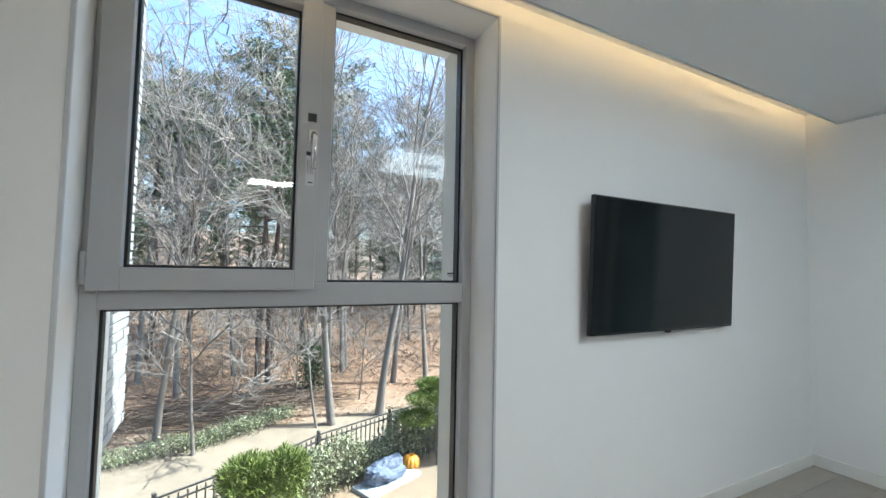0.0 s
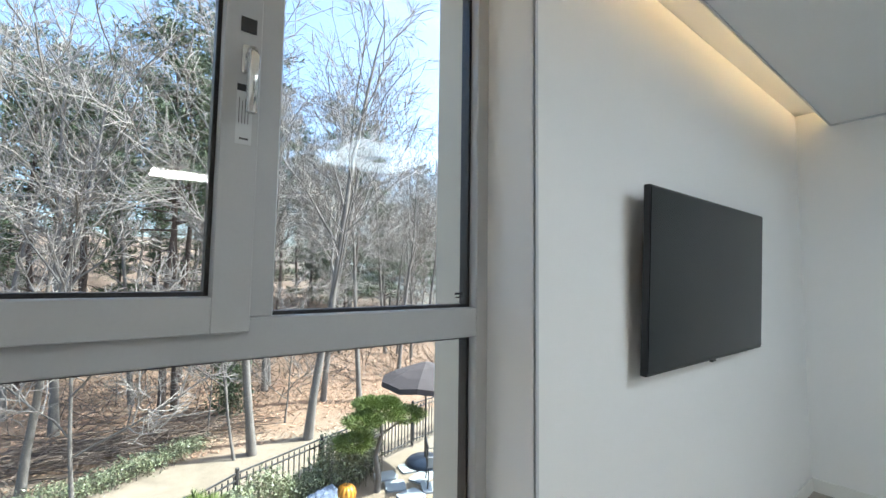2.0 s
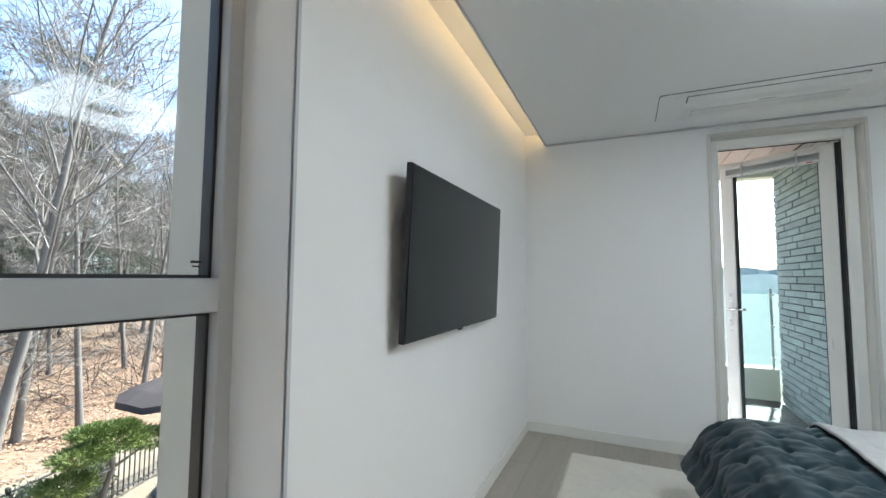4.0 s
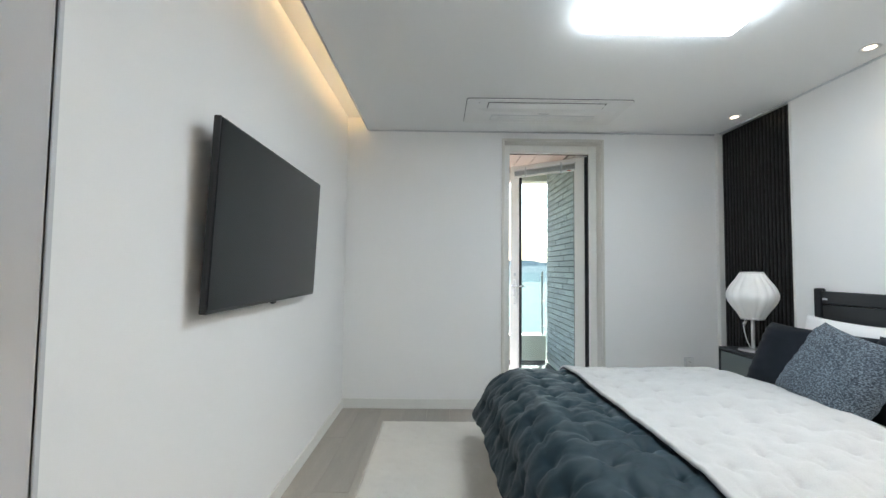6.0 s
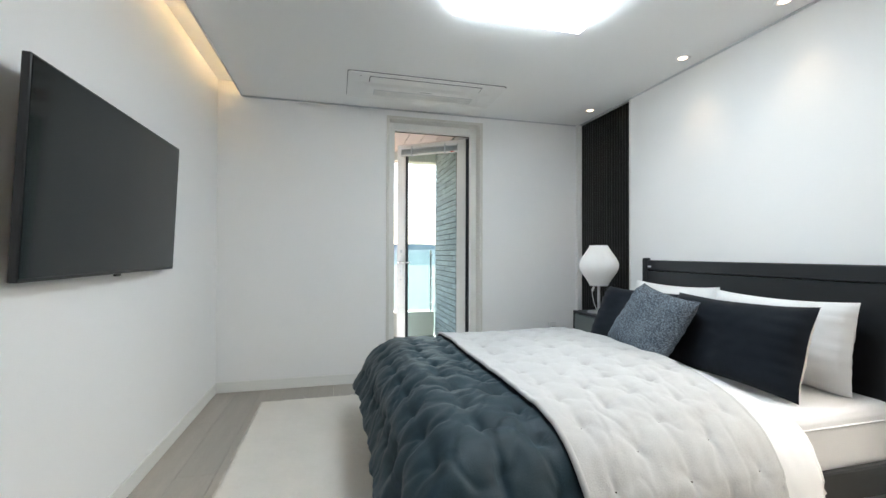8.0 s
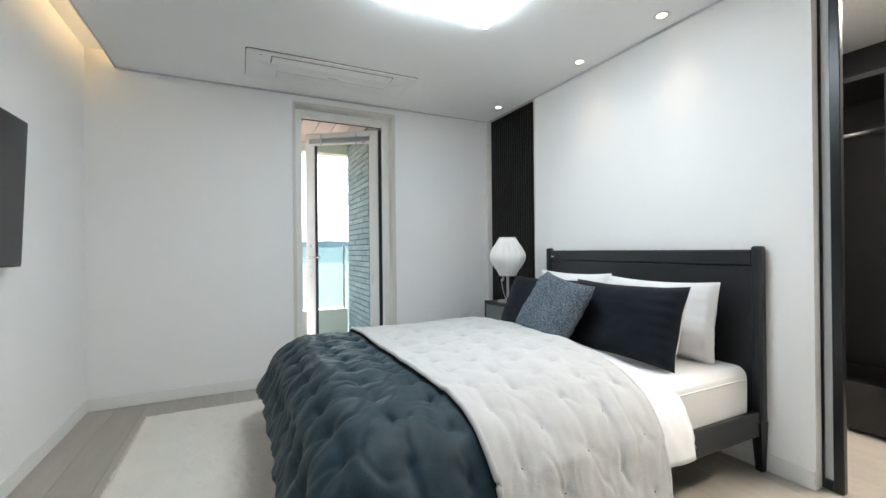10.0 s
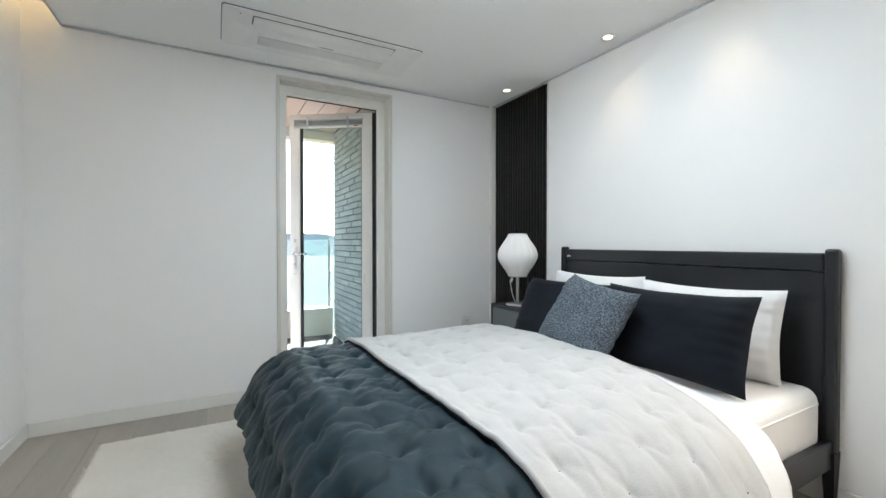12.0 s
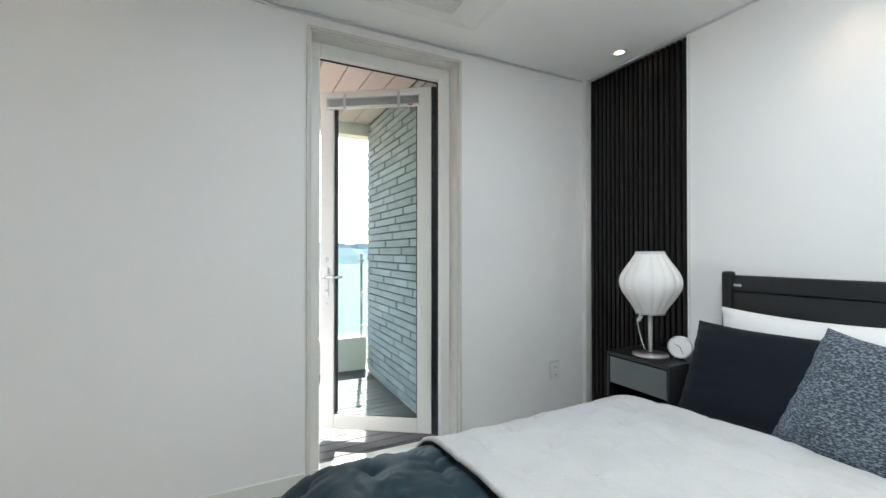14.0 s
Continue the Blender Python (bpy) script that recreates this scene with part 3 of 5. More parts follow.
def mattress():
    t = thing("mattress", "thick mattress in a white striped fitted sheet", "mattress", (0, 0, 0))
    b = box(1.508, 3.008, -1.812, 0.150, 0.2335, 0.515, 0.06, 4)
    bmesh.ops.subdivide_edges(b, edges=b.edges[:], cuts=3, use_grid_fill=True)
    for v in b.verts:
        n = noise.noise(Vector((v.co.x * 3, v.co.y * 3, v.co.z * 6)))
        v.co.z = max(0.234, v.co.z + 0.006 * n)
        v.co.x += 0.006 * noise.noise(v.co * 5)
    part("body", b, SHEET_WHITE, t, smooth=True)
    part("piping", tube([(1.506, y, 0.455) for y in np.linspace(-1.75, 0.09, 24)], 0.004, 6), SHEET_WHITE, t, smooth=True)


mattress()

# drape of cloth over the bed: a flat top, rounded edges, and sides that fall outwards
TOP, HALF, MIDX = 0.520, 0.790, 2.262


def fall(s, flat, r, lean):
    """Along a cloth from the bed's middle: how far out and how far down the point at length s lies."""
    if s <= flat:
        return s, 0.0
    arc = radians(90 - lean) * r
    if s <= flat + arc:
        a = (s - flat) / r
        return flat + r * math.sin(a), r * (1 - math.cos(a))
    a, rest = radians(90 - lean), s - flat - arc
    return flat + r * math.sin(a) + rest * math.cos(a), r * (1 - math.cos(a)) + rest * math.sin(a)


def drape(name, label, mat, y0, y1, side, lift, out, foot=0.0, tuft=0.0, pitch=0.19, puff=0.012, wrinkle=0.006, step=0.014, seed=0.0, skew=0.0, lean=24, thick=0.012, buttons=None, bulge=0.03, piping=None, crease=0.003):
    """A cloth from y0 (pillow end) to y1 (foot end of the flat top), falling by side (left, right) at both sides and by foot at the end."""
    t = thing(name, label, name.replace("_", " "), (0, 0, 0))
    us = np.arange(-(HALF + side[0]), HALF + side[1] + 1e-6, step)
    vs = np.arange(y0, y1 + foot + 1e-6, step)
    tufts, seams = [], []
    if tuft:
        rng = random.Random(int(seed * 7))
        row, y, last = 0, y0 + pitch * 0.55, []
        while y < y1 + foot - 0.04:
            line, x = [], us[0] + pitch * (0.25 if row % 2 else 0.75)
            while x < us[-1] - 0.04:
                line.append((x + 0.016 * noise.noise(Vector((x * 7, y * 7, seed))), y + 0.016 * noise.noise(Vector((x * 9, y * 9, seed + 4)))))
                x += pitch
            # creases run from stitch to stitch, deep along a row and faint to the row before
            seams += [(*p, *q, rng.uniform(0.45, 1.0)) for p, q in zip(line, line[1:])]
            seams += [(*p, *q, rng.choice((0.0, 0.2, 0.5, 0.7))) for p in line for q in last if abs(p[0] - q[0]) < pitch * 0.62]
            tufts, last, row, y = tufts + line, line, row + 1, y + pitch * 0.98
    tu = np.array(tufts) if tufts else None
    sm = np.array(seams) if seams else None

    def quilting(u, v):
        """Height of the padding over its stitches and creases, and the wrinkles about them."""
        dt2 = (tu[:, 0] - u) ** 2 + (tu[:, 1] - v) ** 2
        k = int(dt2.argmin())
        d = math.sqrt(float(dt2[k]))
        wu = u + 0.014 * noise.noise(Vector((u * 13, v * 13, seed + 1)))
        wv = v + 0.014 * noise.noise(Vector((u * 13, v * 13, seed + 2)))
        ex, ey = sm[:, 2] - sm[:, 0], sm[:, 3] - sm[:, 1]
        t = np.clip(((wu - sm[:, 0]) * ex + (wv - sm[:, 1]) * ey) / (ex * ex + ey * ey), 0, 1)
        ds2 = (wu - sm[:, 0] - t * ex) ** 2 + (wv - sm[:, 1] - t * ey) ** 2
        fade = sm[:, 4] * (1 - 0.55 * np.sin(math.pi * t))
        groove = float((fade * (0.6 * np.exp(-ds2 / 0.010 ** 2) + 0.4 * np.exp(-ds2 / 0.032 ** 2))).max())
        ang = math.atan2(v - tu[k, 1], u - tu[k, 0])
        h = puff * (1 - math.exp(-(d / (0.34 * pitch)) ** 2)) - tuft * math.exp(-(d / 0.017) ** 2) - crease * groove
        return h + 0.0026 * math.exp(-(d / 0.055) ** 2) * math.sin(4 * ang + k) * min(1.0, d / 0.02)

    def spot(u, v, extra=0.0):
        su = abs(u)
        ox, dx = fall(su, HALF - 0.05, 0.13, lean)
        oy, dy = fall(v, y1 - 0.10, 0.15, 23) if foot else (v, 0.0)
        drop = (dx ** 3 + dy ** 3) ** (1 / 3)
        ox, oy = ox + out * min(1.0, dx * 8), oy + out * min(1.0, dy * 8)
        x = MIDX + math.copysign(ox, u) + 0.02 * noise.noise(Vector((v * 3, seed, u))) * min(1.0, dx * 5)
        y = oy + skew * max(0.0, (y1 - v) / (y1 - y0)) * max(0.0, -u / HALF) ** 1.5 + 0.02 * noise.noise(Vector((u * 3, seed + 7, v))) * min(1.0, dy * 5)
        crown = bulge * (1 - min(1.0, abs(u / HALF) ** 4)) + 0.022 * noise.noise(Vector((u * 1.7 + seed, v * 1.7, 3.1)))
        z = TOP + lift + crown - drop
        h = wrinkle * (noise.noise(Vector((u * 9 + seed, v * 22, 1))) + 0.6 * noise.noise(Vector((u * 26, v * 12 + seed, 5))))
        if tuft:
            # loose folds across the cloth
            n = noise.noise(Vector((u * 5.0 + seed, v * 9.0 + 2.0 * u, 2.2)))
            h -= 0.45 * crease * math.exp(-(n / 0.045) ** 2)
        fold = min(1.0, (dx + dy) * 3)
        h += 0.005 * fold * math.sin(30 * (v if dx > dy else u) + 4 * noise.noise(Vector((u * 2, v * 2, seed))))
        if tu is not None:
            h += (1 - 0.35 * min(1.0, dx * 5)) * quilting(u, v)
        nx = 0.0 if dx == 0 else math.copysign(min(1.0, dx * 6), u)
        ny = min(1.0, dy * 6)
        nz = max(0.25, 1 - max(abs(nx), ny))
        ln = math.sqrt(nx * nx + ny * ny + nz * nz)
        return Vector((x + nx / ln * (h + extra), y + ny / ln * (h + extra), max(0.03, z + nz / ln * (h + extra))))
    verts = [spot(u, v) for v in vs for u in us]
    nu, nv = len(us), len(vs)
    faces = [(j * nu + i, j * nu + i + 1, (j + 1) * nu + i + 1, (j + 1) * nu + i) for j in range(nv - 1) for i in range(nu - 1)]
    me = bpy.data.meshes.new("cloth")
    me.from_pydata([tuple(p) for p in verts], [], faces)
    me.materials.append(mat)
    me.polygons.foreach_set("use_smooth", [True] * len(faces))
    ob = new("cloth", me)
    ob.parent = t
    mod = ob.modifiers.new("thickness", "SOLIDIFY")
    mod.thickness, mod.offset = thick, -1.0
    # rolled hems along both ends
    for v, nm in ((vs[0], "hem"), (vs[-1], "hem")):
        part(nm, tube([spot(u, v, -thick * 0.5) for u in us[::2]], thick * 0.62, 6), mat, t, smooth=True)
    if piping:
        part("piping", tube([spot(u, vs[-1] + 0.006, -thick * 0.9) for u in us[::2]], 0.006, 6), piping, t, "thin black piping", smooth=True)
    if buttons:
        for x, y in tufts:
            p = spot(x, y)
            part("tuft_knot", disc(0.0034, -0.002, 0.0012, 8), buttons, t).location = p
    return t


drape("duvet", "smooth white cotton duvet over the mattress", SHEET_WHITE, -1.28, 0.15, (0.25, 0.22), 0.0, 0.022, foot=0.33, wrinkle=0.005, seed=2.0, step=0.018, skew=0.13, lean=25, thick=0.03, bulge=0.032)
drape("throw", "dark slate quilted velvet throw over the foot of the bed", QUILT_DARK, -0.232, 0.18, (0.62, 0.30), 0.033, 0.036, foot=0.30, tuft=0.011, pitch=0.172, puff=0.014, crease=0.015, wrinkle=0.0060, seed=11.0, lean=26, step=0.009, bulge=0.038)
drape("quilt", "pale grey-white tufted velvet quilt across the bed", QUILT_WHITE, -1.08, -0.195, (0.62, 0.30), 0.057, 0.062, tuft=0.010, pitch=0.172, puff=0.009, crease=0.0095, wrinkle=0.0042, seed=11.0, lean=26, thick=0.018, buttons=KNOT, piping=PILLOW_DARK, skew=0.15, step=0.009, bulge=0.045)


def pillow(name, label, mat, at, w, h, d, tilt, turn=0.0, roll=0.0, back=None, seed=0.0, pinch=0.12, group=""):
    """A stuffed pillow that stands on its long edge and leans back by tilt degrees."""
    t = thing(name, label, "cushion" if "cushion" in name else "pillow", at, turn, group)
    n = 34
    vs, fs = [], []
    for sgn in (1, -1):
        for j in range(n + 1):
            for i in range(n + 1):
                u, v = 2 * i / n - 1, 2 * j / n - 1
                edge = max(0.0, (1 - u ** 4) * (1 - v ** 4)) ** 0.52
                shrink_x = 1 - pinch * (1 - v * v) * abs(u) ** 3 * 0.6
                shrink_y = 1 - pinch * (1 - u * u) * abs(v) ** 3
                k = noise.noise(Vector((u * 2.2 + seed, v * 2.2, sgn))) * 0.10 + noise.noise(Vector((u * 6 + seed, v * 6, sgn))) * 0.035
                # short gathers along the short sides
                k += 0.11 * math.sin(24 * v + seed + 3 * noise.noise(Vector((v * 3, seed, 0)))) * abs(u) ** 5
                vs.append((u * w / 2 * shrink_x, sgn * d / 2 * edge * (1 + k) + 0.012 * noise.noise(Vector((u * 1.5, v * 1.5, seed))), v * h / 2 * shrink_y))
        base = 0 if sgn == 1 else (n + 1) ** 2
        for j in range(n):
            for i in range(n):
                a = base + j * (n + 1) + i
                q = (a, a + 1, a + n + 2, a + n + 1)
                fs.append(q if sgn == 1 else q[::-1])
    m = pose(0, 0, h / 2 * math.cos(radians(tilt)), tilt, 0, 0) @ pose(0, 0, 0, 0, roll, 0)
    half = len(fs) // 2
    low = 1e9
    halves = []
    for nm, faces, mt in (("front", fs[:half], mat), ("back", fs[half:], back or mat)):
        bm = bmesh.new()
        used = sorted({i for f in faces for i in f})
        vm = {i: bm.verts.new(m @ Vector(vs[i])) for i in used}
        for f in faces:
            bm.faces.new([vm[i] for i in f])
        low = min(low, min(v.co.z for v in bm.verts))
        halves.append((nm, bm, mt))
    for nm, bm, mt in halves:
        bmesh.ops.translate(bm, vec=(0, 0, -low), verts=bm.verts)
        part(nm, bm, mt, t, smooth=True)
    return t


pillow("pillow", "plump white cotton pillow leaning on the headboard", SHEET_WHITE, (1.945, -1.690, 0.500), 0.69, 0.425, 0.16, 7, turn=1, seed=1.0, pinch=0.09, group="white pillows")
pillow("pillow", "plump white cotton pillow leaning on the headboard", SHEET_WHITE, (2.635, -1.690, 0.500), 0.72, 0.44, 0.16, 8, turn=-1, seed=4.0, pinch=0.09, group="white pillows")
pillow("pillow", "charcoal velvet pillow with an oatmeal back", PILLOW_DARK, (1.935, -1.385, 0.522), 0.71, 0.41, 0.18, 19, turn=2, pinch=0.085, back=PILLOW_BACK, seed=7.0, group="charcoal pillows")
pillow("pillow", "charcoal velvet pillow with an oatmeal back", PILLOW_DARK, (2.575, -1.375, 0.526), 0.71, 0.412, 0.17, 25, turn=2, pinch=0.085, back=PILLOW_BACK, seed=9.0, group="charcoal pillows")

# speckled cushion: dark weave with broken pale threads
SPECKLE = material("speckled_weave", (0.030, 0.040, 0.055), 0.85, vary=0.2, scale=14, fine=300, bump=0.3)
_nt = SPECKLE.node_tree
_pr = _nt.nodes["Principled BSDF"]
_co, _mp = _nt.nodes.new("ShaderNodeTexCoord"), _nt.nodes.new("ShaderNodeMapping")
_mp.inputs["Scale"].default_value = (120, 120, 400)
_nz = _nt.nodes.new("ShaderNodeTexNoise")
_nz.inputs["Scale"].default_value, _nz.inputs["Detail"].default_value = 1.0, 2.0
_st = _nt.nodes.new("ShaderNodeMapRange")
_st.inputs["From Min"].default_value, _st.inputs["From Max"].default_value = 0.47, 0.62
_mx = _nt.nodes.new("ShaderNodeMix")
_mx.data_type = "RGBA"
_src = _pr.inputs["Base Color"].links[0].from_socket
_nt.links.new(_co.outputs["Object"], _mp.inputs[0])
_nt.links.new(_mp.outputs[0], _nz.inputs["Vector"])
_nt.links.new(_nz.outputs["Fac"], _st.inputs["Value"])
_nt.links.new(_st.outputs[0], _mx.inputs[0])
_nt.links.new(_src, _mx.inputs[6])
_mx.inputs[7].default_value = (0.19, 0.23, 0.27, 1)
_nt.links.new(_mx.outputs[2], _pr.inputs["Base Color"])
pillow("cushion", "square dark blue-grey cushion with speckled pale weave", SPECKLE, (2.248, -1.190, 0.543), 0.475, 0.415, 0.15, 31, turn=-3, roll=-9, seed=3.0, pinch=0.10)


# ---- nightstand, lamp, clock ----
def nightstand():
    n = thing("nightstand", "black bedside table with a grey-green drawer and open shelf", "bedside table", (3.277, -1.655, 0))
    w, d, h = 0.187, 0.18, 0.650
    part("top", box(-w, w, -d, d, h - 0.018, h, 0.002), BLACK_WOOD, n)
    for s in (-1, 1):
        part("side_panel", box(s * w - (0.016 if s > 0 else 0), s * w + (0.016 if s < 0 else 0), -d, d, 0.12, h - 0.0185, 0.002), BLACK_WOOD, n)
        for y in (-d + 0.02, d - 0.02):
            part("leg", box(s * w - (0.028 if s > 0 else 0), s * w + (0.028 if s < 0 else 0), y - 0.014, y + 0.014, 0, 0.1195, 0.003), BLACK_WOOD, n)
    part("drawer", box(-w + 0.019, w - 0.019, d - 0.022, d - 0.003, h - 0.168, h - 0.026, 0.002), GREY_DRAWER, n, "grey-green drawer front")
    part("drawer_box", box(-w + 0.03, w - 0.03, -d + 0.02, d - 0.023, h - 0.16, h - 0.04), BLACK_WOOD, n)
    part("shelf", box(-w + 0.0165, w - 0.0165, -d + 0.011, d - 0.006, 0.125, 0.143, 0.002), BLACK_WOOD, n)
    part("back_panel", box(-w + 0.0165, w - 0.0165, -d, -d + 0.010, 0.121, h - 0.019), BLACK_WOOD, n)


nightstand()


def table_lamp():
    t = thing("table_lamp", "table lamp with a white ribbed bulbous shade and steel stand", "lamp", (3.285, -1.600, 0.650))
    part("base", lathe([(0.088, 0), (0.090, 0.004), (0.088, 0.011), (0.03, 0.016), (0.012, 0.020)], 40), STEEL, t, "round brushed steel foot", smooth=True)
    part("stem", tube([(0, 0, 0.018), (0, 0, 0.245)], 0.0115, 14), STEEL, t, smooth=True)
    prof = [(0.072 + 0.082 * (0.55 * math.sin(math.pi * k / 20) + 0.45 * math.sin(math.pi * k / 20) ** 2), 0.226 + 0.016 * k) for k in range(21)]
    part("shade", lathe(prof, 112, 16, 0.045), SHADE, t, "white ribbed cocoon shade", smooth=True)
    part("top_ring", lathe([(0.060, 0.546), (0.072, 0.547), (0.072, 0.552), (0.060, 0.553)], 40), STEEL, t, smooth=True)
    part("lower_ring", lathe([(0.060, 0.220), (0.072, 0.220), (0.072, 0.2265), (0.060, 0.2265)], 40), STEEL, t, smooth=True)
    part("cord", tube([(0.040, 0.02, 0.222), (0.055, 0.02, 0.195), (0.062, 0.02, 0.17), (0.052, 0.02, 0.12), (0.040, 0.015, 0.07), (0.036, 0.0, 0.030), (0.036, -0.01, 0.018)], 0.0035, 6), WHITE_PLASTIC, t, "white flex", smooth=True)
    part("switch", tube([(0.036, 0.02, 0.205), (0.058, 0.02, 0.178)], [0.008, 0.011], 10), WHITE_PLASTIC, t, "small white switch", smooth=True)


table_lamp()


def alarm_clock():
    c = thing("alarm_clock", "small round white alarm clock with a steel rim", "clock", (3.146, -1.640, 0.650), 212)
    m = pose(0, 0, 0.066, 82, 0, 0)

    def turned(b):
        bmesh.ops.transform(b, matrix=m, verts=b.verts)
        return b
    part("case", turned(lathe([(0.050, -0.022), (0.056, -0.014), (0.057, 0.010), (0.054, 0.014), (0.050, 0.0145), (0.049, 0.0100)], 40)), STEEL, c, smooth=True)
    part("dial", turned(lathe([(0.049, 0.0101), (0.049, 0.0112)], 40)), WHITE_PLASTIC, c, "white dial")
    for a, ln in ((60, 0.028), (200, 0.038)):
        b = box(-0.0012, 0.0012, -0.004, ln, 0.0118, 0.0126)
        bmesh.ops.transform(b, matrix=pose(0, 0, 0, 0, 0, a), verts=b.verts)
        part("pointer", turned(b), DARK_PLASTIC, c)
    for x in (-0.028, 0.028):
        part("foot", tube([(x * 0.8, 0, 0.020), (x, 0.004, 0.0)], 0.004, 8), STEEL, c)


alarm_clock()


# ---- rug ----
RUG = material("cream_shag", (0.78, 0.735, 0.665), 0.95, vary=0.05, scale=5, fine=170, bump=0.6, spec=0.1, sheen=0.3)


def rug():
    x0, x1, y0, y1 = 1.25, 3.672, -1.05, 1.022
    nx, ny = 200, 170
    vs, fs = [], []
    for j in range(ny + 1):
        for i in range(nx + 1):
            x, y = x0 + (x1 - x0) * i / nx, y0 + (y1 - y0) * j / ny
            e = min(i, nx - i, j, ny - j)
            h = 0.016 + 0.004 * noise.noise(Vector((x * 60, y * 60, 0))) + 0.003 * noise.noise(Vector((x * 17, y * 17, 2)))
            jx = 0.006 * noise.noise(Vector((x * 30, y * 30, 9))) * (1 if e < 2 else 0.4)
            vs.append((x + jx, y + 0.006 * noise.noise(Vector((x * 30, y * 30, 19))) * (1 if e < 2 else 0.4), 0.001 if e == 0 else h * min(1, 0.55 + e * 0.3)))
    w = nx + 1
    for j in range(ny):
        for i in range(nx):
            fs.append((j * w + i, j * w + i + 1, (j + 1) * w + i + 1, (j + 1) * w + i))
    t = thing("rug", "cream shaggy pile rug lying under the bed", "rug")
    me = bpy.data.meshes.new("surface")
    me.from_pydata(vs, [], fs)
    me.materials.append(RUG)
    me.polygons.foreach_set("use_smooth", [True] * len(fs))
    ob = new("surface", me)
    ob.parent = t
    # loose tufts over the pile on the open strip beside the bed
    rng = random.Random(5)
    bm = bmesh.new()
    for _ in range(9000):
        x, y = rng.uniform(x0, x1), rng.uniform(0.15, y1)
        if rng.random() < 0.12:
            y = y1 - rng.random() * 0.01
        a, l = rng.uniform(0, 6.283), rng.uniform(0.006, 0.015)
        c, s = math.cos(a), math.sin(a)
        z = 0.013
        p = [bm.verts.new((x - 0.002 * s, y + 0.002 * c, z)), bm.verts.new((x + 0.002 * s, y - 0.002 * c, z)), bm.verts.new((x + l * c, y + l * s, z + rng.uniform(0.003, 0.011)))]
        bm.faces.new(p)
    tagged(part("loose_tuft", bm, RUG, t), kind="stuff")


rug()

# ---- walk-in closet seen past the wall's end ----
sd = thing("sliding_door", "slim black-framed sliding closet door pushed open", "sliding door", (1.205, YS - 0.062, 0))
part("stile", box(0, 0.038, -0.016, 0.016, 0.004, 2.41, 0.003), TV_BODY, sd)
part("glass", box(0.038, 0.070, -0.004, 0.004, 0.05, 2.36), GREY_PLASTIC, sd, "frosted pale glass strip")
part("inner_stile", box(0.070, 0.079, -0.014, 0.014, 0.004, 2.41, 0.002), TV_BODY, sd)
part("bottom_rail", box(0.038, 0.070, -0.014, 0.014, 0.004, 0.049, 0.002), TV_BODY, sd)
part("top_rail", box(0.038, 0.070, -0.014, 0.014, 2.361, 2.41, 0.002), TV_BODY, sd)
wr = thing("closet_shelving", "black closet shelving with an empty hanging rail", "wardrobe", (0, 0, 0))
part("shelf", box(1.30, 2.29, -3.29, -2.75, 2.05, 2.08, 0.002), CLOSET_BLACK, wr)
part("divider", box(1.30, 1.325, -3.29, -2.75, 0.0, 2.049, 0.002), CLOSET_BLACK, wr)
part("hanging_rail", tube([(1.326, -2.95, 1.78), (2.299, -2.95, 1.78)], 0.013, 12), STEEL, wr, "bright hanging rail", smooth=True)
part("drawer_unit", box(1.327, 2.29, -3.29, -2.78, 0.02, 0.30, 0.003), CLOSET_BLACK, wr)
cl = thing("closet_light", "flat warm white ceiling light in the closet, lit", "ceiling light", (0, 0, H))
part("housing", box(0.40, 1.02, -2.70, -2.26, -0.012, -0.0005, 0.004), WHITE_PLASTIC, cl)
part("diffuser", box(0.42, 1.0, -2.68, -2.28, -0.020, -0.0122, 0.003), CLOSET_LED, cl, "glowing warm diffuser")

# ---- floor planks ----
PLANK = per_piece(material("greige_oak", (0.385, 0.352, 0.305), 0.42, vary=0.10, scale=2.2, fine=26, bump=0.05, stretch=(1, 9, 1)), 0.93, 1.07)
fl = tagged(new("floor"), "greige oak plank floor", "floor", kind="structure")
PW, PL = 0.19, 1.25
_me = part("plank", box(0, PL - 0.0015, 0, PW - 0.0015, -0.0118, 0, 0.0008), PLANK, fl)
_full = _me.data
_first = True
for j in range(int((1.62 + 3.3) / PW) + 1):
    y = -3.3 + j * PW
    if y + PW > 1.63:
        continue
    x = XW - (j * 0.53) % PL
    while x < XE + 0.0:
        a, b = max(x, XW), min(x + PL, XE - 0.001 + (0 if y > DY1 or y + PW < DY0 else 0.0))
        if b - a > 0.04 and not (y > YN and (b < WX0 or a > WX1)):
            if b - a > PL - 0.01:
                if _first:
                    ob, _first = _me, False
                else:
                    ob = new("plank", _full)
                    ob.parent = fl
                ob.location = (a, y, 0)
            else:
                ob = part("plank", box(0, b - a - 0.0015, 0, PW - 0.0015, -0.0118, 0, 0.0008), PLANK, fl)
                ob.location = (a, y, 0)
        x += PL


# ---- balcony ----
BRICK = per_piece(material("grey_brick", (0.36, 0.375, 0.37), 0.8, vary=0.14, scale=20, fine=140, bump=0.5), 0.86, 1.16)
MORTAR = material("dark_mortar", (0.075, 0.08, 0.082), 0.9, vary=0.1, scale=20)
DECK = per_piece(material("dark_deck", (0.040, 0.038, 0.037), 0.6, vary=0.2, scale=4, fine=50, bump=0.15, stretch=(1, 10, 1)), 0.85, 1.15)
SOFFIT = material("soffit_metal", (0.50, 0.44, 0.43), 0.45, vary=0.04, scale=2)
RAIL_GLASS = glazing("rail_glass", (0.93, 0.975, 0.97), 1.0)
BXE, SOFF = 6.12, 2.56


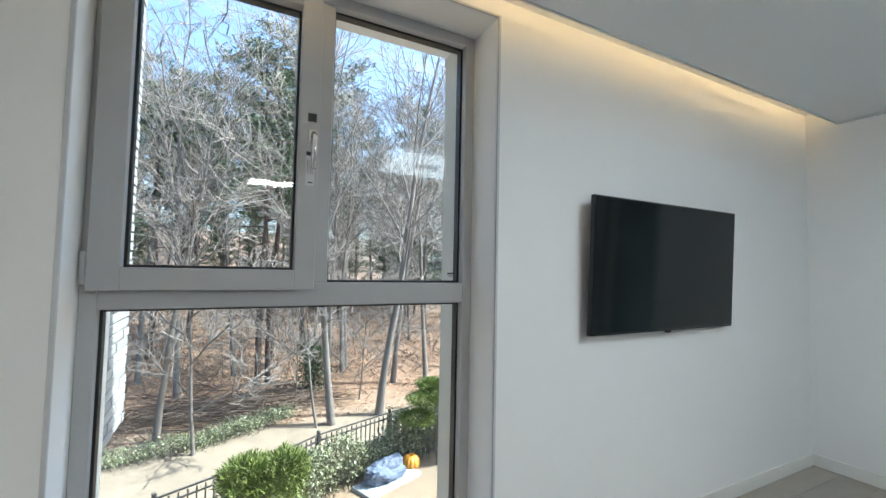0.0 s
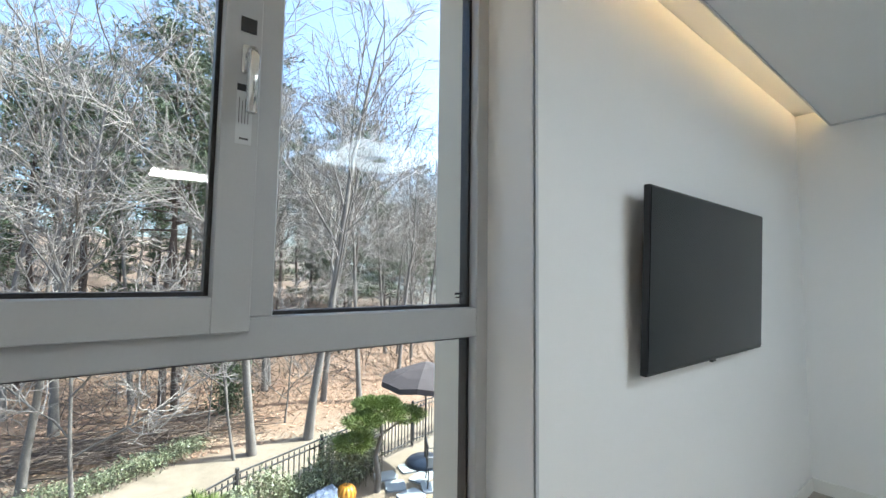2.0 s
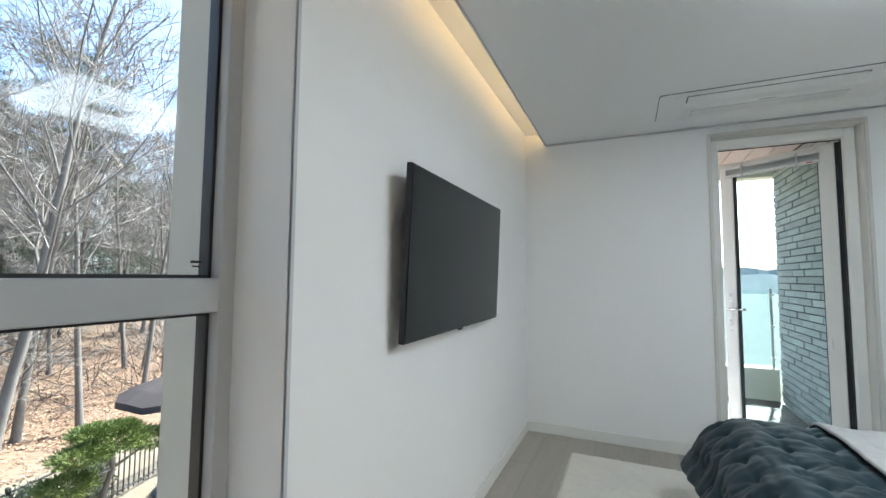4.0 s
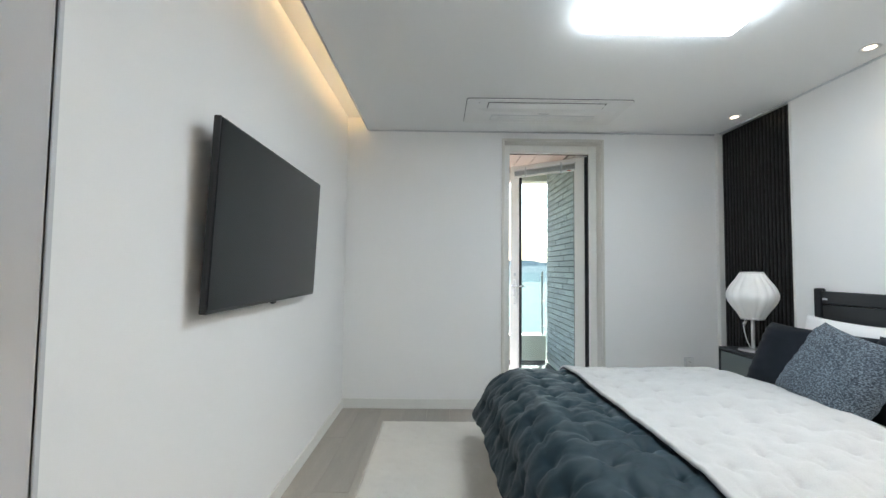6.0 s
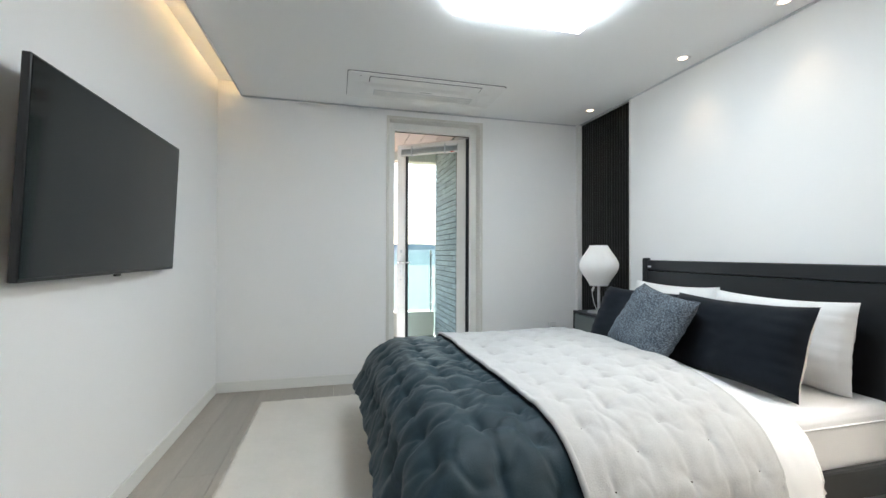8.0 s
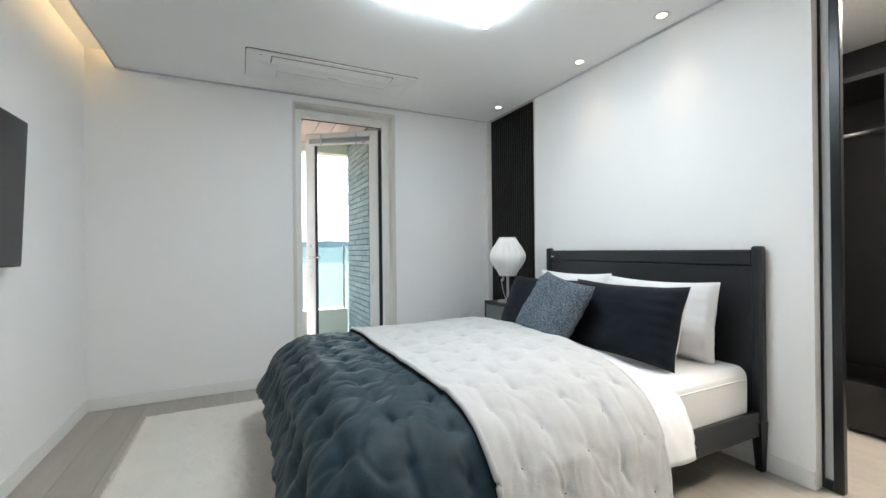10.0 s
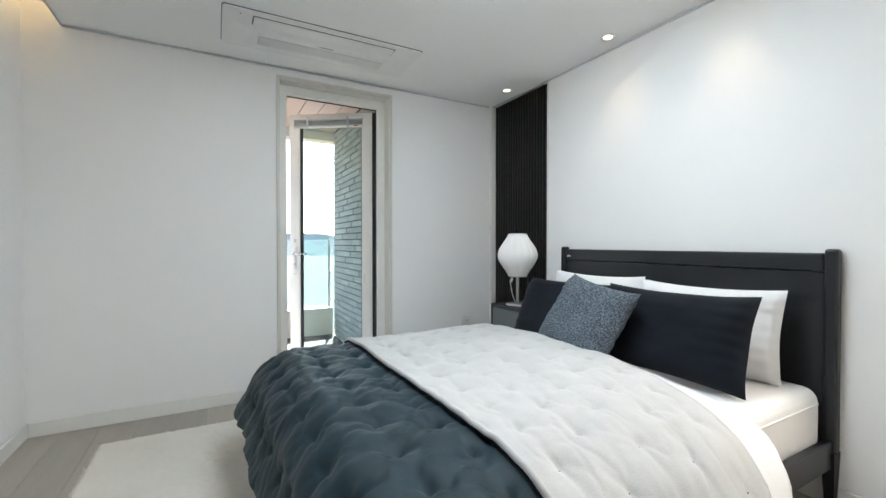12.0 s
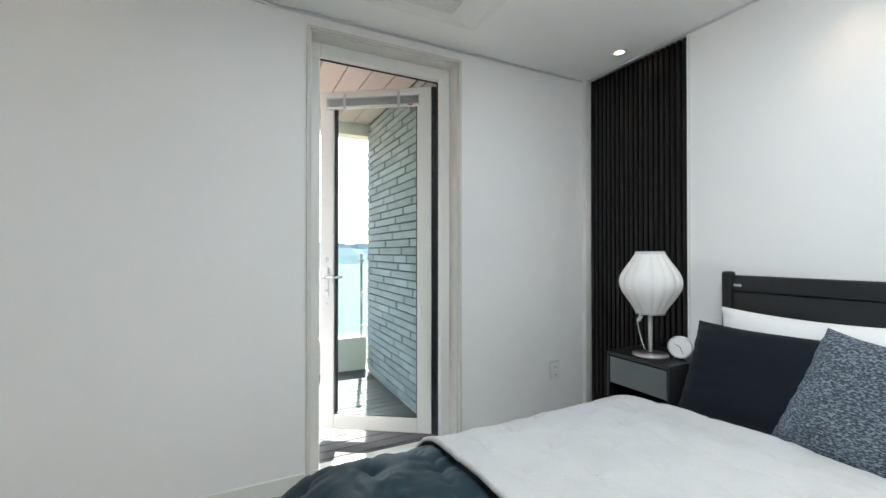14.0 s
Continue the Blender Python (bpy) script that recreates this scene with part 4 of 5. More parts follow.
# the grey brick again, colour darkened to hold down the sun on the wing
WING_BRICK = per_piece(material("darkened_brick", (0.235, 0.24, 0.24), 0.85, vary=0.16, scale=20, fine=140, bump=0.5), 0.86, 1.16)


def brick_face(name, label, origin, turn, length, z0, z1, course=0.068, blen=0.30, mat=BRICK, joint=MORTAR):
    """A brick wall face: a mortar core with each brick proud of it. The face looks along local -y."""
    w = tagged(new(name), label, "wall", kind="structure")
    w.matrix_basis = pose(*origin, 0, 0, turn)
    part("mortar_core", box(0, length, 0.004, 0.20, z0, z1), joint, w)
    shared = {}
    k = 0
    z = z0 + 0.004
    while z + course < z1 + 0.02:
        x = -((0.37 * k) % 1.0) * blen
        while x < length:
            a, b = max(0.0, x), min(length, x + blen - 0.010)
            if b - a > 0.02:
                key = round(b - a, 3)
                if key not in shared:
                    ob = part("brick", box(0, b - a, -0.010, 0.003, 0, course - 0.011, 0.003), mat, w)
                    shared[key] = ob.data
                else:
                    ob = new("brick", shared[key])
                    ob.parent = w
                ob.location = (a, 0.003 * math.sin(k * 5.1 + x * 9), z)
            x += blen
        k, z = k + 1, z + course
    return w


def balcony():
    s = tagged(new("balcony_floor"), "dark grey decking of the balcony", "floor", kind="structure")
    part("slab", box(4.251, 6.32, -1.10, 1.85, -0.25, -0.062), CREAM, s)
    first = None
    for k in range(20):
        x = 4.253 + 0.0935 * k
        if first is None:
            first = part("deck_board", box(0, 0.088, -0.87, 1.84, -0.0615, -0.040, 0.003), DECK, s)
            first.location.x = x
        else:
            o = new("deck_board", first.data)
            o.parent, o.location.x = s, x
    c = tagged(new("balcony_soffit"), "pale metal soffit panels over the balcony", "ceiling", kind="structure")
    part("soffit_core", box(4.251, 6.32, -1.10, 1.85, SOFF + 0.012, 2.9), GASKET, c)
    for k in range(16):
        part("soffit_panel", box(4.253, BXE + 0.02, -1.09 + 0.183 * k, -1.09 + 0.183 * k + 0.175, SOFF, SOFF + 0.011, 0.002), SOFFIT, c)
    structure("trim_balcony_fascia", box(BXE + 0.021, 6.319, -1.10, 1.85, 2.44, SOFF + 0.011, 0.004), CREAM, "cream fascia beam at the balcony's edge")
    structure("wall_parapet", box(BXE, 6.30, -0.88, 1.85, -0.061, 0.30, 0.008), CREAM, "low cream balcony parapet")
    structure("wall_parapet_end", box(4.252, BXE - 0.001, 1.70, 1.85, -0.061, 0.30, 0.008), CREAM, "low cream balcony parapet")
    r = thing("glass_railing", "clear glass balcony railing with steel clamps", "railing", (BXE + 0.06, 0, 0.30))
    for y0 in (-0.86, 0.06, 0.98):
        p = part("glass_panel", box(0.0, 0.012, y0, y0 + 0.85, 0.04, 0.86), RAIL_GLASS, r)
        p.visible_shadow = False
    for y in (-0.84, 0.03, 0.95, 1.83):
        post = part("post", box(-0.012, 0.012, y - 0.012, y + 0.012, 0.0, 0.88, 0.002), STEEL, r, "slim steel post")
        for z in (0.10, 0.45, 0.80):
            part("clamp", box(-0.05, 0.016, y - 0.022, y + 0.022, z, z + 0.022, 0.004), STEEL, post, "steel glass clamp")


balcony()
brick_face("wall_balcony_brick", "grey long-brick wall at the side of the balcony", (BXE, -0.90, 0), 180, BXE - 4.252, -0.05, SOFF - 0.002)
brick_face("wall_wing_brick", "grey long-brick wing wall outside the window", (-0.40, 1.855, 0), 90, 1.85, 0.2, 3.4, mat=WING_BRICK, joint=material("pale_mortar", (0.14, 0.145, 0.145), 0.9, vary=0.1, scale=20))

# ---- ground, one sheet to the horizon, rising under the woods ----
GZ = -3.2


def ground_z(x, y):
    t = max(0.0, y - 11.5)
    rise = 0.055 * min(t, 12) + 0.17 * max(0.0, min(t, 70) - 12)
    k = min(1.0, max(0.0, (x - 28) / 40.0))
    far = 1.0 if t < 90 else max(0.0, 1 - (t - 90) / 200)
    rough = 0.05 * noise.noise(Vector((x * 0.35, y * 0.35, 0.0))) * min(1.0, max(0.0, (y - 9.5) / 3))
    return GZ + rise * (1 - k * k * (3 - 2 * k)) * far + rough


def soil():
    m = material("ground_cover", (0.36, 0.27, 0.19), 0.95, vary=0.22, scale=1.1, fine=9.0, bump=0.6, spec=0.08)
    nt = m.node_tree
    p = nt.nodes["Principled BSDF"]
    co, sep, nz, add, rng, mix, col = (nt.nodes.new(k) for k in ("ShaderNodeTexCoord", "ShaderNodeSeparateXYZ", "ShaderNodeTexNoise", "ShaderNodeMath", "ShaderNodeMapRange", "ShaderNodeMix", "ShaderNodeValToRGB"))
    nt.links.new(co.outputs["Object"], sep.inputs[0])
    nt.links.new(co.outputs["Object"], nz.inputs["Vector"])
    nz.inputs["Scale"].default_value = 0.7
    add.operation = "MULTIPLY_ADD"
    add.inputs[1].default_value = 2.2
    nt.links.new(nz.outputs["Fac"], add.inputs[0])
    nt.links.new(sep.outputs["Y"], add.inputs[2])
    rng.inputs["From Min"].default_value, rng.inputs["From Max"].default_value = 0.0, 40.0
    nt.links.new(add.outputs[0], rng.inputs["Value"])
    el = col.color_ramp.elements
    el[0].position, el[0].color = 0.20, (0.25, 0.175, 0.11, 1)
    el[1].position, el[1].color = 0.255, (0.225, 0.192, 0.147, 1)
    for pos, c in ((0.335, (0.23, 0.195, 0.15, 1)), (0.37, (0.24, 0.17, 0.12, 1)), (1.0, (0.20, 0.15, 0.115, 1))):
        e = el.new(pos)
        e.color = c
    nt.links.new(rng.outputs[0], col.inputs[0])
    src = p.inputs["Base Color"].links[0].from_node       # the scaled base colour
    # grey-green mixed in to the east, painting the haze of the distance
    east = nt.nodes.new("ShaderNodeMapRange")
    east.inputs["From Min"].default_value, east.inputs["From Max"].default_value = 12.0, 26.0
    nt.links.new(sep.outputs["X"], east.inputs["Value"])
    mix.data_type = "RGBA"
    mix.inputs[7].default_value = (0.13, 0.142, 0.135, 1)
    nt.links.new(east.outputs[0], mix.inputs[0])
    nt.links.new(col.outputs[0], mix.inputs[6])
    nt.links.new(mix.outputs[2], src.inputs[0])
    return m


GROUND = soil()
_xs = [math.sinh(v) * 3.0 + 4 for v in np.linspace(-6.2, 6.2, 150)]
_ys = [math.sinh(v) * 3.0 + 12 for v in np.linspace(-6.2, 6.2, 150)]
me = bpy.data.meshes.new("ground")
me.from_pydata([(x, y, ground_z(x, y)) for y in _ys for x in _xs], [], [(j * 150 + i, j * 150 + i + 1, (j + 1) * 150 + i + 1, (j + 1) * 150 + i) for j in range(149) for i in range(149)])
me.materials.append(GROUND)
me.polygons.foreach_set("use_smooth", [True] * len(me.polygons))
tagged(new("ground", me), "bare sandy garden soil and leaf-covered forest floor", "ground", kind="structure")
structure("wall_house", box(-7.0, 6.3, -4.0, 1.84, GZ - 0.1, -0.32), CREAM, "storey of the house below the room")

# unseen block, added to keep the sun off the wing wall
structure("wall_upper_storey", box(-7.0, 6.3, -4.0, 1.85, 2.91, 5.8), CREAM, "unseen added block above the room that shades the wing wall")

# ---- woods ----
BARK = material("grey_bark", (0.14, 0.128, 0.116), 0.9, vary=0.28, scale=5, fine=34, bump=0.8, stretch=(1, 1, 0.3))
TWIG = material("pale_twigs", (0.235, 0.215, 0.195), 0.85, vary=0.2, scale=2, fine=20)
PINE_BARK = material("dark_pine_bark", (0.075, 0.055, 0.045), 0.9, vary=0.3, scale=4, fine=30, bump=0.8)
NEEDLES = material("pine_needles", (0.062, 0.088, 0.042), 0.7, vary=0.35, scale=1.3, fine=12)
NEEDLES_LIGHT = material("garden_pine_needles", (0.115, 0.155, 0.032), 0.65, vary=0.3, scale=3, fine=30)
HEDGE = material("hedge_leaves", (0.19, 0.215, 0.125), 0.36, vary=0.5, scale=6, fine=40)
BRUSH = material("dead_brushwood", (0.125, 0.095, 0.075), 0.9, vary=0.3, scale=3, fine=25)
LITTER = material("leaf_litter", (0.34, 0.22, 0.145), 0.85, vary=0.45, scale=9, fine=60)


class Mesh:
    """Lists of vertices and faces for meshes too large for bmesh."""

    def __init__(self):
        self.v, self.f = [], []

    def tube(self, pts, rad, sides):
        base = len(self.v)
        for i, p in enumerate(pts):
            d = (pts[min(i + 1, len(pts) - 1)] - pts[max(i - 1, 0)]).normalized()
            u = d.cross(Vector((0.31, 0.95, 0.05)) if abs(d.z) > 0.6 else Vector((0, 0, 1))).normalized()
            w = d.cross(u)
            for k in range(sides):
                a = 2 * math.pi * k / sides
                self.v.append(p + rad[i] * (u * math.cos(a) + w * math.sin(a)))
        for i in range(len(pts) - 1):
            for k in range(sides):
                a, b = base + i * sides + k, base + i * sides + (k + 1) % sides
                self.f.append((a, b, b + sides, a + sides))

    def tri(self, a, b, c):
        n = len(self.v)
        self.v += [a, b, c]
        self.f.append((n, n + 1, n + 2))

    def quad(self, a, b, c, d):
        n = len(self.v)
        self.v += [a, b, c, d]
        self.f.append((n, n + 1, n + 2, n + 3))

    def link(self, name, mat, parent=None, smooth=False):
        me = bpy.data.meshes.new(name)
        me.from_pydata([tuple(p) for p in self.v], [], self.f)
        me.materials.append(mat)
        if smooth:
            me.polygons.foreach_set("use_smooth", [True] * len(me.polygons))
        ob = new(name, me)
        if parent:
            ob.parent = parent
        return ob


def bare_tree(seed, height, r0, first=0.30, counts=(11, 7, 6, 4), spread=46, bend=0.10):
    rng = random.Random(seed)
    trunk, crown = Mesh(), Mesh()

    def line(p, d, length, n, wander, lift):
        pts = [p]
        for _ in range(n):
            d = (d + Vector((rng.gauss(0, wander), rng.gauss(0, wander), rng.gauss(0, wander * 0.6) + lift))).normalized()
            pts.append(pts[-1] + d * (length / n))
        return pts

    def grow(p, d, length, r, level):
        n, sides = (5, 3, 2, 1)[level - 1], (5, 4, 3, 3)[level - 1]
        pts = line(p, d, length, n, (0.16, 0.20, 0.24, 0.2)[level - 1], 0.07)
        (trunk if level == 1 else crown).tube(pts, [max((0.016, 0.010, 0.0075, 0.006)[level - 1], r * (1 - 0.7 * i / n)) for i in range(n + 1)], sides)
        if level >= len(counts):
            return
        for _ in range(counts[level]):
            t = rng.uniform(0.2, 1.0)
            i = min(n - 1, int(t * n))
            q = pts[i].lerp(pts[i + 1], t * n - i)
            dd = (pts[i + 1] - pts[i]).normalized()
            side = Vector((rng.gauss(0, 1), rng.gauss(0, 1), rng.gauss(0.1, 0.7)))
            side = (side - dd * side.dot(dd)).normalized()
            a = radians(rng.uniform(28, 62))
            grow(q, dd * math.cos(a) + side * math.sin(a), length * rng.uniform(0.34, 0.55), r * (0.46, 0.45, 0.5)[level - 1], level + 1)
    pts = line(Vector((0, 0, -0.15)), Vector((rng.gauss(0, bend), rng.gauss(0, bend), 1)).normalized(), height * 0.86, 10, bend * 0.7, 0.05)
    rad = [r0 * (1.25 if i == 0 else 1.0) * (1 - 0.8 * i / 10) for i in range(11)]
    trunk.tube(pts, rad, 9)
    for k in range(counts[0]):
        t = first + (0.98 - first) * (k + rng.random()) / counts[0]
        i = min(9, int(t * 10))
        q = pts[i].lerp(pts[i + 1], t * 10 - i)
        az = k * 2.4 + rng.uniform(-0.5, 0.5)
        a = radians(rng.uniform(spread - 14, spread + 12))
        d = Vector((math.cos(az) * math.sin(a), math.sin(az) * math.sin(a), math.cos(a)))
        grow(q, d, height * rng.uniform(0.26, 0.40) * (1.15 - 0.65 * t), rad[i] * rng.uniform(0.30, 0.48), 1)
    return trunk, crown


def spray(mesh, at, size, n, rng, up=0.3, long=0.5, width=0.09):
    """A tuft of needle blades about a point."""
    for _ in range(n):
        d = Vector((rng.gauss(0, 1), rng.gauss(0, 1), rng.gauss(up, 0.75))).normalized()
        b = at + Vector((rng.gauss(0, 1), rng.gauss(0, 1), rng.gauss(0, 0.45))) * size * 0.42
        s = d.cross(Vector((rng.gauss(0, 1), rng.gauss(0, 1), rng.gauss(0, 1)))).normalized() * size * width
        mesh.tri(b - s, b + s, b + d * size * long)


def pine_tree(seed, height, r0, first=0.40):
    rng = random.Random(seed)
    trunk, limbs, leaves = Mesh(), Mesh(), Mesh()
    pts = [Vector((0, 0, -0.15))]
    for i in range(10):
        pts.append(pts[-1] + Vector((rng.gauss(0, 0.06), rng.gauss(0, 0.06), height / 10)))
    trunk.tube(pts, [r0 * (1 - 0.085 * i) for i in range(11)], 8)
    for k in range(34):
        t = first + (0.99 - first) * (k + rng.random()) / 34 if k > 3 else rng.uniform(0.18, first)
        i = min(9, int(t * 10))
        q = pts[i].lerp(pts[i + 1], t * 10 - i)
        az = k * 2.4 + rng.uniform(-0.4, 0.4)
        ln = height * rng.uniform(0.13, 0.23) * (1.25 - 0.8 * t)
        d = Vector((math.cos(az), math.sin(az), rng.uniform(-0.05, 0.35)))
        tip = [q, q + d * ln * 0.5 + Vector((0, 0, -0.04)), q + d * ln + Vector((0, 0, 0.12))]
        limbs.tube(tip, [0.035, 0.022, 0.008], 4)
        if t < first - 0.02:
            continue
        for j in range(7):
            c = tip[0].lerp(tip[2], rng.uniform(0.38, 1.05)) + Vector((rng.gauss(0, 0.22), rng.gauss(0, 0.22), rng.gauss(0.06, 0.10)))
            spray(leaves, c, rng.uniform(0.32, 0.55), 26, rng, width=0.055)
    return trunk, limbs, leaves


def as_tree(name, label, built, mats, names):
    t = thing(name, label, "tree")
    for m, mt, nm in zip(built, mats, names):
        m.link(nm, mt, t, smooth=nm == "trunk")
    return t


BARE = [as_tree("bare_tree", "leafless grey-barked tree with fine pale twigs", bare_tree(20 + k, 11.5 + 0.7 * k, 0.088 + 0.007 * k, (0.42, 0.36, 0.32, 0.40, 0.30)[k], (13, 7, 5, 2), 44, 0.045), (BARK, TWIG), ("trunk", "branches")) for k in range(5)]
THIN = [as_tree("bare_sapling", "thin leafless sapling with pale twigs", bare_tree(40 + k, 5.5 + k, 0.034, 0.18, (11, 7, 5, 3), 50, 0.06), (BARK, TWIG), ("trunk", "branches")) for k in range(3)]
PINE = [as_tree("pine_tree", "tall dark green pine with a bare lower trunk", pine_tree(60 + k, 12.0 + 1.2 * k, 0.12), (PINE_BARK, PINE_BARK, NEEDLES), ("trunk", "limbs", "needles")) for k in range(3)]
_used = set()


def plant(kinds, k, x, y, s, turn, lean=0.0, group=""):
    src = kinds[k % len(kinds)]
    m = pose(x, y, ground_z(x, y), lean, 0, turn)
    if src.name in _used:
        t = copy_thing(src, m)
    else:
        t = src
        _used.add(src.name)
        t.matrix_basis = m
    t.scale = (s, s, s)
    return tagged(t, group=group)


NEAR_BARE = ((-1.22, 12.68, 0.95, 2), (-1.05, 15.77, 1.15, -2), (-2.38, 17.68, 1.0, 6), (3.05, 12.15, 1.0, -1), (4.53, 12.36, 1.05, -4), (5.95, 14.98, 1.15, -2), (7.06, 14.38, 1.0, -3), (4.76, 17.47, 1.0, 2), (0.59, 17.67, 0.8, 3))
for k, (x, y, s, lean) in enumerate(NEAR_BARE):
    plant(BARE, k, x, y, s, 67 * k, lean, "trees of the wood")
NEAR_THIN = ((-0.32, 11.58, 1.25, 3), (2.61, 12.04, 1.1, -6), (2.25, 13.74, 0.7, 2), (4.3, 13.77, 0.9, 3), (0.43, 14.71, 0.6, -14), (5.41, 14.46, 0.9, -5), (-2.12, 14.05, 1.0, 4))
for k, (x, y, s, lean) in enumerate(NEAR_THIN):
    plant(THIN, k, x, y, s, 51 * k, lean, "saplings of the wood")
NEAR_PINE = ((1.32, 16.14, 1.0, 1), (1.66, 16.29, 0.95, -2), (2.08, 19.99, 1.1, 0), (-2.62, 21.18, 1.0, 1), (3.7, 21.86, 1.05, -1))
for k, (x, y, s, lean) in enumerate(NEAR_PINE):
    plant(PINE, k, x, y, s, 83 * k, lean, "pines of the wood")
_rng = random.Random(77)
for k in range(150):
    y = 16 + 46 * (k / 150) ** 0.9
    fan = _rng.uniform(-0.46, 0.86)
    x = 0.4 + fan * y + _rng.uniform(-1, 1)
    u = _rng.random()
    pine = u < (0.46 if fan < 0.25 else 0.22)
    if pine and y > 20:
        plant(PINE, k, x, y, _rng.uniform(0.85, 1.2), 29 * k, _rng.uniform(-2, 2), "pines of the wood")
    elif u < 0.80:
        plant(BARE, k, x, y, _rng.uniform(0.72, 1.02), 37 * k, _rng.uniform(-4, 4), "trees of the wood")
    else:
        plant(THIN, k, x, y, _rng.uniform(0.7, 1.1), 41 * k, _rng.uniform(-8, 8), "saplings of the wood")

# dark understorey of young pines that closes the wood behind
YOUNG = [as_tree("young_pine", "young dark green pine among the trunks", pine_tree(90 + k, 7.5 + k, 0.08, 0.14), (PINE_BARK, PINE_BARK, NEEDLES), ("trunk", "limbs", "needles")) for k in range(2)]
for k in range(46):
    y = 27 + 24 * _rng.random()
    plant(YOUNG, k, 0.4 + _rng.uniform(-0.46, 0.86) * y, y, _rng.uniform(0.8, 1.25), 61 * k, _rng.uniform(-2, 2), "young pines of the wood")

# fallen leaves and brush on the forest floor
lit = Mesh()
for _ in range(75000):
    y = 12.6 + 24 * _rng.random() ** 1.5
    x = 0.4 + _rng.uniform(-0.5, 0.9) * y
    # thin over the sandy strip at the wood's edge, drifts further in
    if y < 14.0 + 1.2 * noise.noise(Vector((x * 0.5, y * 0.5, 4))) and _rng.random() < 0.8:
        continue
    z = ground_z(x, y) + 0.012
    s, a = _rng.uniform(0.022, 0.055), _rng.uniform(0, 6.283)
    c, sn = math.cos(a) * s, math.sin(a) * s
    h = [_rng.uniform(-0.005, 0.045) for _ in range(4)]
    lit.quad(Vector((x + c, y + sn, z + h[0])), Vector((x - sn * 0.6, y + c * 0.6, z + h[1])), Vector((x - c, y - sn, z + h[2])), Vector((x + sn * 0.6, y - c * 0.6, z + h[3])))
ob = lit.link("fallen_leaves", LITTER)
tagged(ob, "carpet of dry brown fallen leaves", "leaves", kind="stuff")
# leaves differ one from another
_nt = LITTER.node_tree
_geo, _vr, _sc = _nt.nodes.new("ShaderNodeNewGeometry"), _nt.nodes.new("ShaderNodeMapRange"), _nt.nodes.new("ShaderNodeVectorMath")
_vr.inputs["To Min"].default_value, _vr.inputs["To Max"].default_value = 0.45, 1.6
_sc.operation = "SCALE"
_b = _nt.nodes["Principled BSDF"].inputs["Base Color"]
_s = _b.links[0].from_socket
_nt.links.new(_geo.outputs["Random Per Island"], _vr.inputs["Value"])
_nt.links.new(_s, _sc.inputs[0])
_nt.links.new(_vr.outputs[0], _sc.inputs["Scale"])
_nt.links.new(_sc.outputs[0], _b)

brush = Mesh()
for _ in range(1500):
    y = 15.5 + 22 * _rng.random()
    x = 0.4 + _rng.uniform(-0.45, 0.85) * y
    z = ground_z(x, y)
    d = Vector((_rng.gauss(0, 1), _rng.gauss(0, 1), _rng.uniform(0.1, 1.3))).normalized()
    p = Vector((x, y, z))
    ln = _rng.uniform(0.5, 1.6)
    q = p + d * ln * 0.5 + Vector((_rng.gauss(0, 0.08), _rng.gauss(0, 0.08), 0.05))
    brush.tube([p, q, q + (d + Vector((0, 0, 0.3))) * ln * 0.5], [0.015, 0.011, 0.006], 3)
    for _k in range(4):
        e = Vector((_rng.gauss(0, 1), _rng.gauss(0, 1), _rng.uniform(-0.1, 1))).normalized() * ln * 0.35
        a = p.lerp(q, _rng.uniform(0.4, 1.0))
        brush.tube([a, a + e], [0.009, 0.005], 3)
tagged(brush.link("undergrowth", BRUSH), "tangle of dry bare undergrowth twigs", "undergrowth", kind="stuff")
pile = Mesh()
for _ in range(700):
    x, y = _rng.gauss(0.2, 1.5), _rng.gauss(14.0, 0.45)
    p = Vector((x, y, ground_z(x, y) + _rng.uniform(0.02, 0.28)))
    d = Vector((_rng.gauss(0, 1), _rng.gauss(0, 0.4), _rng.gauss(0, 0.18))) * 0.5
    pile.tube([p - d, p + Vector((0, 0, _rng.uniform(0, 0.1))), p + d], [0.010, 0.012, 0.005], 3)
tagged(pile.link("brushwood_pile", BRUSH), "low heap of dead branches at the wood's edge", "brushwood", kind="stuff")

# ---- garden ----
IRON = material("black_iron", (0.02, 0.02, 0.022), 0.5, vary=0.1)
FENCE = ((-3.2, 6.25), (-0.59, 7.34), (1.17, 8.18), (2.0, 8.74), (3.77, 9.40), (6.68, 10.34), (9.6, 11.1))
fe = thing("fence", "black iron picket fence along the garden's edge", "fence", (0, 0, GZ))
_post = part("post", box(-0.028, 0.028, -0.028, 0.028, 0, 1.20, 0.006), IRON, fe)
_pick = part("picket", box(-0.009, 0.009, -0.009, 0.009, 0.08, 1.08), IRON, fe)
_np = _nk = 0
